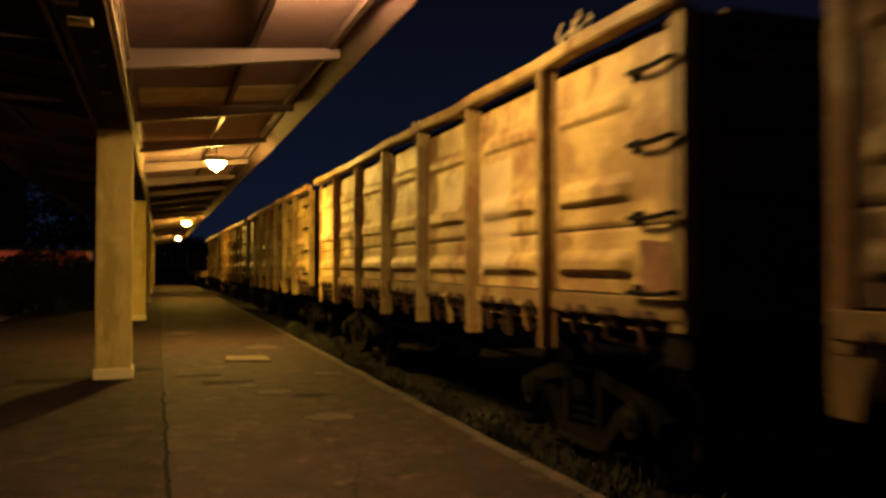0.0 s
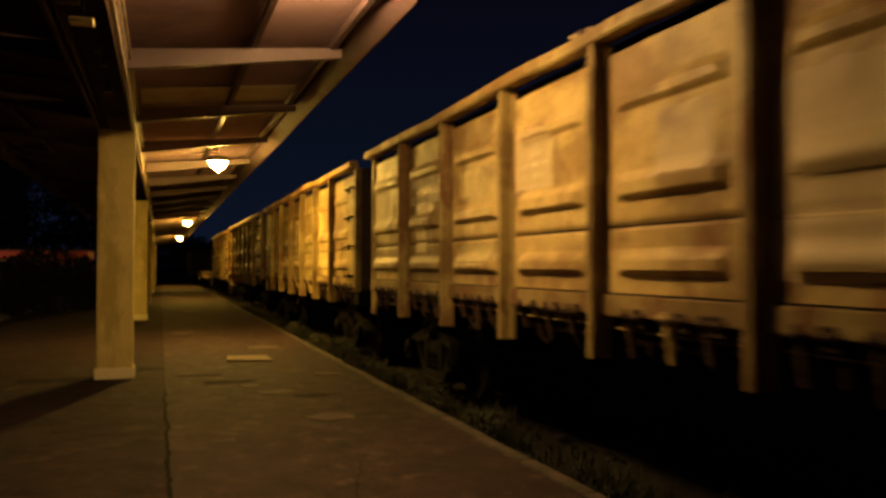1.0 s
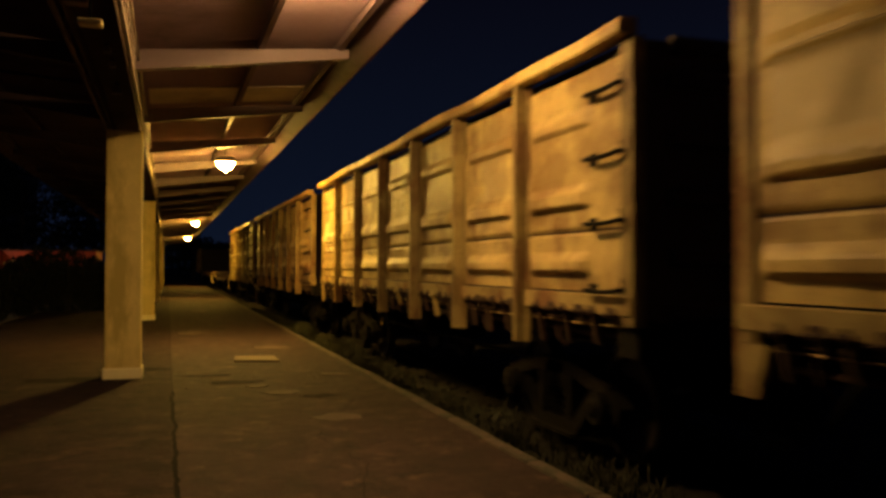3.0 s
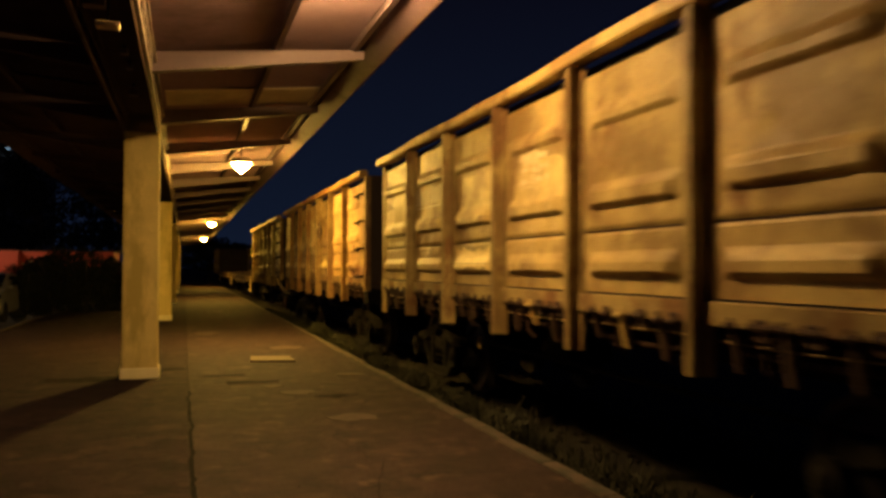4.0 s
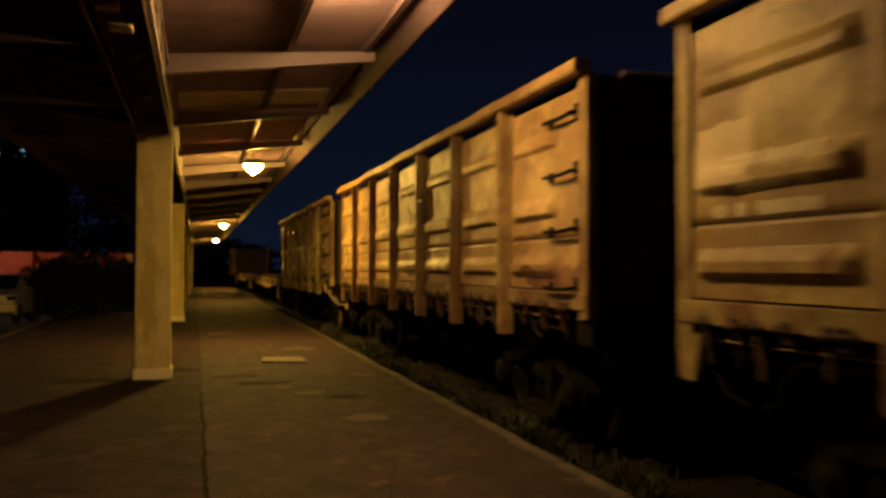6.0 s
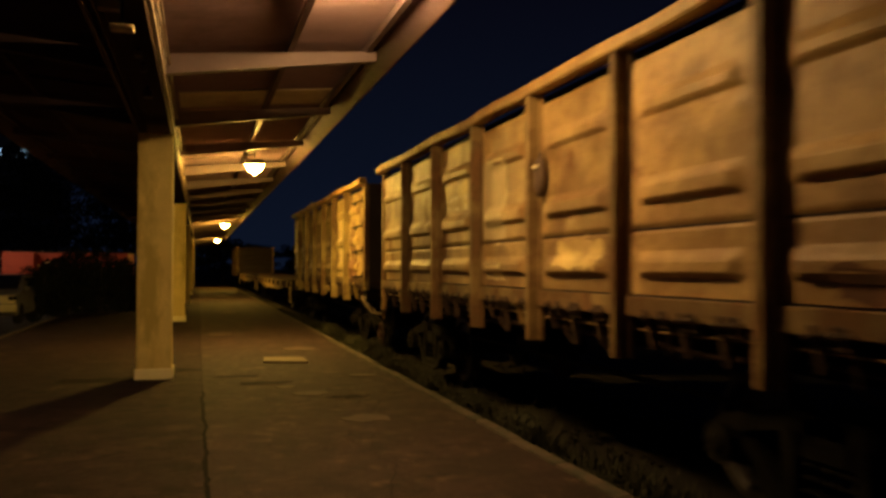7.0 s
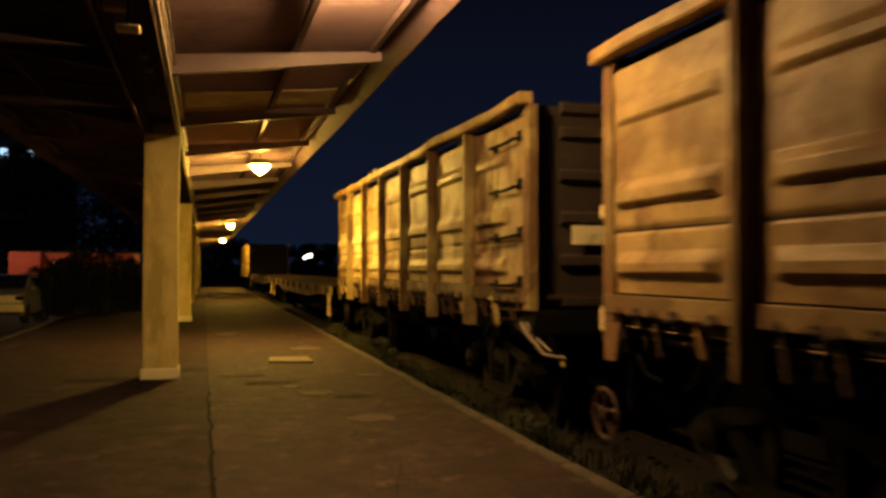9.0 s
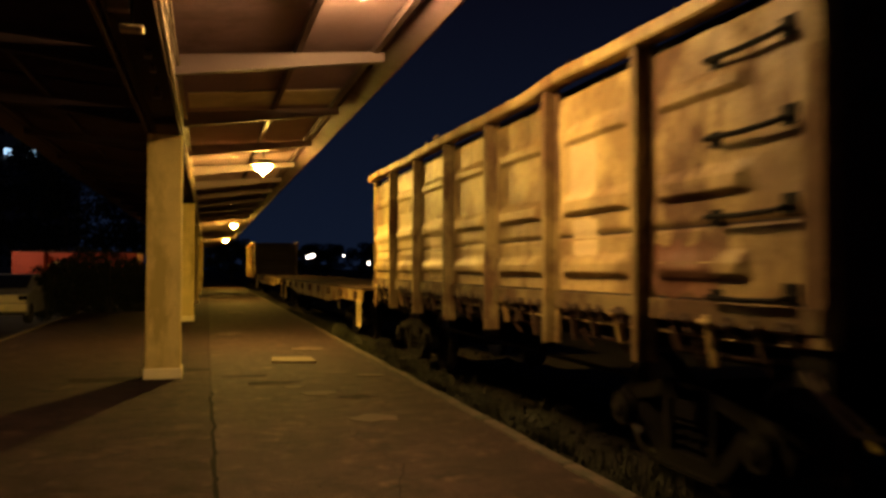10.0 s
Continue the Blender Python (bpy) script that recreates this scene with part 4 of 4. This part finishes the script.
    tube(bm, [(-0.95, length / 2, 0.72), (-0.75, length / 2 + 0.3, 0.83)], 0.02)
    part("brake_rod", bm, M_DARKSTEEL, w)
    if rung_b:
        for s, y0, d in ((-1, 0.0, 1), (1, length, -1)):
            for z in (1.50, 2.02, 2.53, 3.04):
                bm = bmesh.new()
                out = s * (SKIN + 0.085)
                pts = [(s * (SKIN - 0.01), y0 + d * rung_a, z + 0.01), (out, y0 + d * (rung_a + 0.01), z + 0.01), (out, y0 + d * (rung_a + 0.04), z), (out, y0 + d * (rung_a + rung_b) / 2, z - 0.01), (out, y0 + d * (rung_b - 0.01), z), (s * (SKIN - 0.01), y0 + d * rung_b, z)]
                tube(bm, pts, 0.02)
                box(bm, *sorted((s * (SKIN + 0.012), s * (SKIN - 0.02))), *sorted((y0 + d * (rung_a - 0.05), y0 + d * (rung_a + 0.08))), z - 0.02, z + 0.1)
                box(bm, *sorted((s * (SKIN + 0.012), s * (SKIN - 0.02))), *sorted((y0 + d * (rung_b - 0.07), y0 + d * (rung_b + 0.05))), z - 0.05, z + 0.05)
                part("rung", bm, M_DARKSTEEL, w, "bent blackened steel grab rung")
    running_gear(w, (length / 2 - 4.325, length / 2 + 4.325), length)
    return w


def on_skin(w, name, y0, y1, z0, z1, material, label="", ragged=0.03):
    """A coat of paint that follows the panel under it, with uneven edges."""
    for a, b, relief in RELIEFS[w.name]:
        if a <= (y0 + y1) / 2 <= b:
            ny, nz = max(2, int((y1 - y0) / 0.05)), max(2, int((z1 - z0) / 0.04))
            bm = bmesh.new()
            rows = []
            for k in range(nz + 1):
                row = []
                for j in range(ny + 1):
                    y, z = y0 + (y1 - y0) * j / ny, z0 + (z1 - z0) * k / nz
                    if ragged:
                        y += ragged * noise.noise(Vector((y * 9, z * 9, y0))) * (abs(2 * j / ny - 1) > 0.9)
                        z += ragged * noise.noise(Vector((y * 9, z * 9, z0 + 7))) * (abs(2 * k / nz - 1) > 0.9)
                    row.append(bm.verts.new((-(SKIN + relief(y - a, z) + 0.005), y, z)))
                rows.append(row)
            for p, q in zip(rows, rows[1:]):
                for j in range(ny):
                    bm.faces.new((p[j], p[j + 1], q[j + 1], q[j]))
            ob = part(name, bm, material, w, label, True)
            return ob


def paint_patch(w, y0, y1, z0, z1):
    on_skin(w, "paint_patch", y0, y1, z0, z1, M_PATCH, "lighter repainted rectangle")


def primer_field(w, y0, y1, z0, z1):
    on_skin(w, "primer_field", y0, y1, z0, z1, M_REDOXIDE, "reddish primer showing through the paint", 0.06)


def faded_field(w, y0, y1, z0, z1):
    on_skin(w, "faded_field", y0, y1, z0, z1, M_FADED, "sun-faded field of lighter paint", 0.07)


def flat_wagon(length, seed):
    rng = random.Random(seed)
    w = thing("flat_wagon", "empty low flat wagon with pale worn side sill", "freight wagon", "wagons of the train")
    for s in (-1, 1):
        bm = bmesh.new()
        prism(bm, [(0, 1.2), (0, 0.95), (2.6, 0.93), (5.0, 0.78), (length - 5.0, 0.78), (length - 2.6, 0.93), (length, 0.95), (length, 1.2)], "x", s * 1.36, s * 1.40)
        box(bm, *sorted((s * 1.34, s * 1.42)), 0, length, 1.17, 1.2)
        part("side_sill", bm, STAKE_PAINTS[M_PAINTS[1]], w)
        for i in range(9):
            y = 0.6 + (length - 1.2) * i / 8
            bm = bmesh.new()
            box(bm, *sorted((s * 1.40, s * 1.47)), y - 0.07, y + 0.07, 0.98, 1.16, 0.008)
            part("stake_pocket", bm, M_RUST, w)
        for y in (0.3, length - 0.3):
            bm = bmesh.new()
            tube(bm, [(s * 1.4, y - 0.17, 1.0), (s * 1.4, y - 0.17, 0.4), (s * 1.4, y + 0.17, 0.4), (s * 1.4, y + 0.17, 1.0)], 0.022)
            part("step", bm, M_PATCH, w)
    for i in range(40):
        bm = bmesh.new()
        y = length * i / 40
        box(bm, -1.4, 1.4, y + 0.006, y + length / 40 - 0.006, 1.2, 1.25 + rng.uniform(-0.006, 0.006))
        part("deck_plank", bm, M_RUST, w)
    for x in (-0.35, 0.35):
        bm = bmesh.new()
        box(bm, x - 0.1, x + 0.1, 0, length, 0.7, 1.19)
        part("centre_sill", bm, M_DARKSTEEL, w)
    running_gear(w, (2.4, length - 2.4), length)
    return w


STAKES = [1.94 + 1.772 * i for i in range(6)]


def stakes(length):
    return [y * length / 12.73 for y in STAKES]


TRAIN = []       # (wagon, distance of its leading end behind the reference end)
for seed, (offset, length, paint_m, rung, label) in enumerate([
        (-13.92, 12.73, M_PAINTS[2], (0.1, 0.6), "brown weathered gondola wagon with dented ribbed sides"),
        (0.0, 12.74, M_PAINTS[0], (0.08, 0.58), "tan brown gondola wagon with dented ribbed sides and rungs"),
        (13.87, 12.70, M_PAINTS[1], (0.12, 0.62), "ochre gondola wagon with stencilled dented steel sides"),
        (27.95, 12.50, M_PAINTS[2], (0.2, 0.78), "reddish brown gondola wagon with smooth ribbed sides"),
        (42.09, 12.45, M_PAINTS[3], (0.28, 1.02), "olive grey gondola wagon with repainted patches and rungs"),
        (96.9, 12.73, M_PAINTS[0], (0.1, 0.6), "brown gondola wagon at the far end of the train")]):
    # first wagon's last panel: weaker lamp light put in as darker paint
    TRAIN.append((gondola(length, stakes(length), paint_m, seed + 1, label, *rung, (0,) if "olive" in label else (6,) if offset < 0 else ()), offset))
for seed, (offset, length) in enumerate([(56.25, 18.4), (75.9, 19.6)]):
    TRAIN.append((flat_wagon(length, seed), offset))
a_wagon, b_wagon, c_wagon, d_wagon = (TRAIN[k][0] for k in (1, 2, 3, 4))
for wagon, y0, y1, z0, z1 in (
        (d_wagon, 2.75, 3.25, 2.30, 2.80), (d_wagon, 2.75, 3.2, 1.80, 2.12), (d_wagon, 10.9, 12.2, 1.86, 2.5), (d_wagon, 9.0, 10.2, 1.9, 2.6), (d_wagon, 7.35, 8.2, 1.55, 2.4),
        (a_wagon, 11.55, 12.45, 2.25, 2.86), (a_wagon, 9.93, 10.36, 1.86, 2.25), (a_wagon, 2.8, 3.6, 1.60, 2.72), (a_wagon, 4.15, 4.75, 2.3, 2.75), (a_wagon, 6.35, 7.12, 2.38, 2.92),
        (c_wagon, 6.25, 7.0, 2.0, 2.9), (c_wagon, 6.3, 6.85, 1.55, 1.72), (b_wagon, 11.9, 12.5, 2.2, 2.6), (b_wagon, 6.3, 6.75, 2.45, 2.8)):
    paint_patch(wagon, y0, y1, z0, z1)
for wagon, y0, y1, z0, z1 in ((d_wagon, 1.0, 1.8, 1.50, 1.86), (a_wagon, 0.14, 0.55, 1.50, 1.85), (c_wagon, 0.15, 1.4, 1.5, 1.7)):
    primer_field(wagon, y0, y1, z0, z1)
for wagon, y0, y1, z0, z1 in ((b_wagon, 7.45, 8.7, 2.24, 2.76), (b_wagon, 7.5, 8.8, 1.66, 1.9), (b_wagon, 5.7, 6.9, 2.3, 2.7), (a_wagon, 7.5, 8.7, 2.42, 2.75), (a_wagon, 7.6, 8.8, 1.66, 1.92),
                              (c_wagon, 7.6, 8.6, 2.4, 2.78), (c_wagon, 4.0, 4.9, 1.68, 1.94), (d_wagon, 5.7, 6.5, 1.66, 2.1)):
    faded_field(wagon, y0, y1, z0, z1)


M_BAG = mat("bag_cloth", (0.11, 0.07, 0.045), 0.85, vary=0.3, scale=9, bump=0.4)


def hanging_bag(w):
    bm = bmesh.new()
    lathe(bm, [(0.0, 2.31), (0.07, 2.33), (0.12, 2.45), (0.125, 2.6), (0.09, 2.74), (0.04, 2.8), (0.025, 2.86)], pose(-(SKIN + 0.06), 5.17, 0), 14)
    for v in bm.verts:
        v.co.x = -(SKIN + 0.06) + (v.co.x + SKIN + 0.06) * 0.5
    for v in bm.verts:
        v.co.z = 2.58 + (v.co.z - 2.58) * 0.8
        v.co.y = 5.2 + (v.co.y - 5.2) * 0.75
    part("hanging_bag", bm, M_BAG, w, "dark bag hung beside a stake", True)
    bm = bmesh.new()
    box(bm, -(SKIN + 0.13), -(SKIN + 0.11), 5.12, 5.22, 2.64, 2.67)
    part("tag_strip", bm, M_STENCIL, w)


hanging_bag(c_wagon)


M_HANDWHEEL = mat("hand_wheel_paint", (0.06, 0.026, 0.02), 0.6, vary=0.3, scale=9, bump=0.2)


def hand_wheel(w, y):
    """A brake hand wheel with spokes, low at the corner of the wagon."""
    bm = bmesh.new()
    c = Vector((-1.5, y, 0.5))
    ring = [c + Vector((0, 0.2 * math.cos(k * math.pi / 12), 0.2 * math.sin(k * math.pi / 12))) for k in range(25)]
    tube(bm, ring, 0.016, 6)
    for k in range(5):
        a = k * 2 * math.pi / 5 + 0.3
        tube(bm, [c, c + Vector((0, 0.2 * math.cos(a), 0.2 * math.sin(a)))], 0.011, 5)
    lathe(bm, [(0.0, -0.04), (0.045, -0.035), (0.045, 0.035), (0.0, 0.04)], Matrix.Translation(c) @ Matrix.Rotation(radians(90), 4, "Y"), 12)
    wheel = part("hand_wheel", bm, M_HANDWHEEL, w, "red painted brake hand wheel")
    bm = bmesh.new()
    tube(bm, [(-1.46, y, 0.5), (-1.3, y - 0.05, 0.52), (-1.3, y - 0.08, 1.1)], 0.02)
    part("bracket", bm, M_DARKSTEEL, wheel)


hand_wheel(c_wagon, 12.4)


def uncoupling_lever(w):
    bm = bmesh.new()
    tube(bm, [(-1.5, 0.12, 1.12), (-1.47, 0.06, 1.02), (-1.32, -0.06, 0.8), (-1.1, -0.1, 0.76)], 0.02)
    tube(bm, [(-1.44, 0.12, 1.12), (-1.40, 0.06, 1.0), (-1.25, -0.06, 0.83)], 0.014)
    part("uncoupling_lever", bm, M_GIRDER, w, "worn bent uncoupling lever")


uncoupling_lever(d_wagon)


def end_brackets(w, length):
    """Pale plates that stand out past the corner post."""
    for z, h in ((2.10, 0.11), (1.16, 0.2)):
        bm = bmesh.new()
        box(bm, -1.45, -1.38, length - 0.01, length + 0.09, z, z + h, 0.006)
        part("end_bracket", bm, M_PATCH, w, "small pale plate on the corner")


end_brackets(c_wagon, 12.5)
M_HANDLE = mat("yellow_handle_paint", (0.8, 0.58, 0.1), 0.3, vary=0.15, scale=12, bump=0.1)


def valve_handle(w, y):
    """A short bright handle on the brake pipe."""
    bm = bmesh.new()
    tube(bm, [(-1.0, y, 0.78), (-1.02, y - 0.03, 0.70), (-1.05, y - 0.12, 0.66)], 0.022)
    handle = part("valve_handle", bm, M_HANDLE, w, "yellow painted brake valve handle")
    bm = bmesh.new()
    tube(bm, [(-1.0, y, 0.76), (-0.95, y + 0.02, 0.95), (-0.7, y + 0.05, 1.1)], 0.02)
    part("valve_pipe", bm, M_DARKSTEEL, handle)


valve_handle(d_wagon, 0.2)
valve_handle(b_wagon, 9.15)


def scrap(w, y, h, seed):
    """Tangled wire and foil caught on the rim."""
    rng = random.Random(seed)
    bm = bmesh.new()
    for k in range(9):
        p = Vector((-1.5, y + rng.uniform(-0.12, 0.12), 3.48))
        pts = [p]
        for q in range(5):
            p = p + Vector((rng.uniform(-0.03, 0.05), rng.uniform(-0.09, 0.06), h / 5 * rng.uniform(0.3, 1.2)))
            pts.append(p)
        tube(bm, pts, 0.012, 4)
    tagged(part("wire_scrap", bm, M_STENCIL, w, "tangled pale scrap caught on the rim"), kind="stuff")


scrap(TRAIN[1][0], 1.55, 0.28, 1)
scrap(TRAIN[1][0], 5.8, 0.1, 2)
scrap(d_wagon, 7.6, 0.1, 3)
scrap(d_wagon, 8.4, 0.07, 4)


def end_plate(w):
    bm = bmesh.new()
    box(bm, -0.95, -0.45, 0.055, 0.075, 1.93, 2.13, 0.004)
    part("end_plate", bm, M_STENCIL, w, "pale plate on the end wall")


end_plate(d_wagon)


def bars(w, y0, y1, z0, rows, h, gap, seed, breaks):
    """Worn stencilled writing that cannot be read, as short bars on a panel."""
    rng = random.Random(seed)
    for r in range(rows):
        y = y0
        while y < y1:
            wide = rng.uniform(0.3, 0.6) * h
            if rng.random() > breaks:
                on_skin(w, "stencil_bar", y, min(y + wide, y1), z0 - r * (h + gap), z0 - r * (h + gap) + h * rng.uniform(0.8, 1.0), M_STENCIL, ragged=0.0)
            y += wide + 0.2 * h


for wagon in (a_wagon, b_wagon, c_wagon, d_wagon, TRAIN[0][0]):
    for a, b, relief in RELIEFS[wagon.name]:
        on_skin(wagon, "weld_seam", a + 0.02, b - 0.02, 1.966, 1.98, M_RUST, ragged=0.0)

bars(b_wagon, 9.3, 10.68, 2.55, 1, 0.26, 0.1, 1, 0.12)
for z in (2.50, 2.835):
    on_skin(b_wagon, "stencil_line", 9.25, 10.68, z, z + 0.022, M_STENCIL, ragged=0.0)
bars(b_wagon, 6.1, 6.8, 2.72, 3, 0.06, 0.05, 3, 0.2)
bars(b_wagon, 11.3, 12.3, 2.3, 3, 0.09, 0.06, 6, 0.2)
bars(a_wagon, 9.4, 10.6, 2.70, 1, 0.13, 0.08, 4, 0.1)
bars(a_wagon, 9.4, 10.6, 2.48, 1, 0.13, 0.08, 5, 0.1)
bars(a_wagon, 6.45, 7.0, 2.78, 5, 0.05, 0.05, 7, 0.25)
bars(c_wagon, 7.6, 8.5, 2.55, 2, 0.07, 0.06, 8, 0.3)


def run(t):
    """How far along the track the train's reference end stands."""
    return 4.5 - 4.42 * t + 0.013 * t * t


def motions():
    for wagon, offset in TRAIN:
        walk(wagon, [(k * 0.5, pose(TRACK_X, run(k * 0.5) + offset, RAIL_Z)) for k in range(21)])
    for wheel, y in WHEELS:
        walk(wheel, [(k * 0.1, pose(0, y, 0.475, math.degrees((run(0) - run(k * 0.1)) / 0.475))) for k in range(101)])


motions()
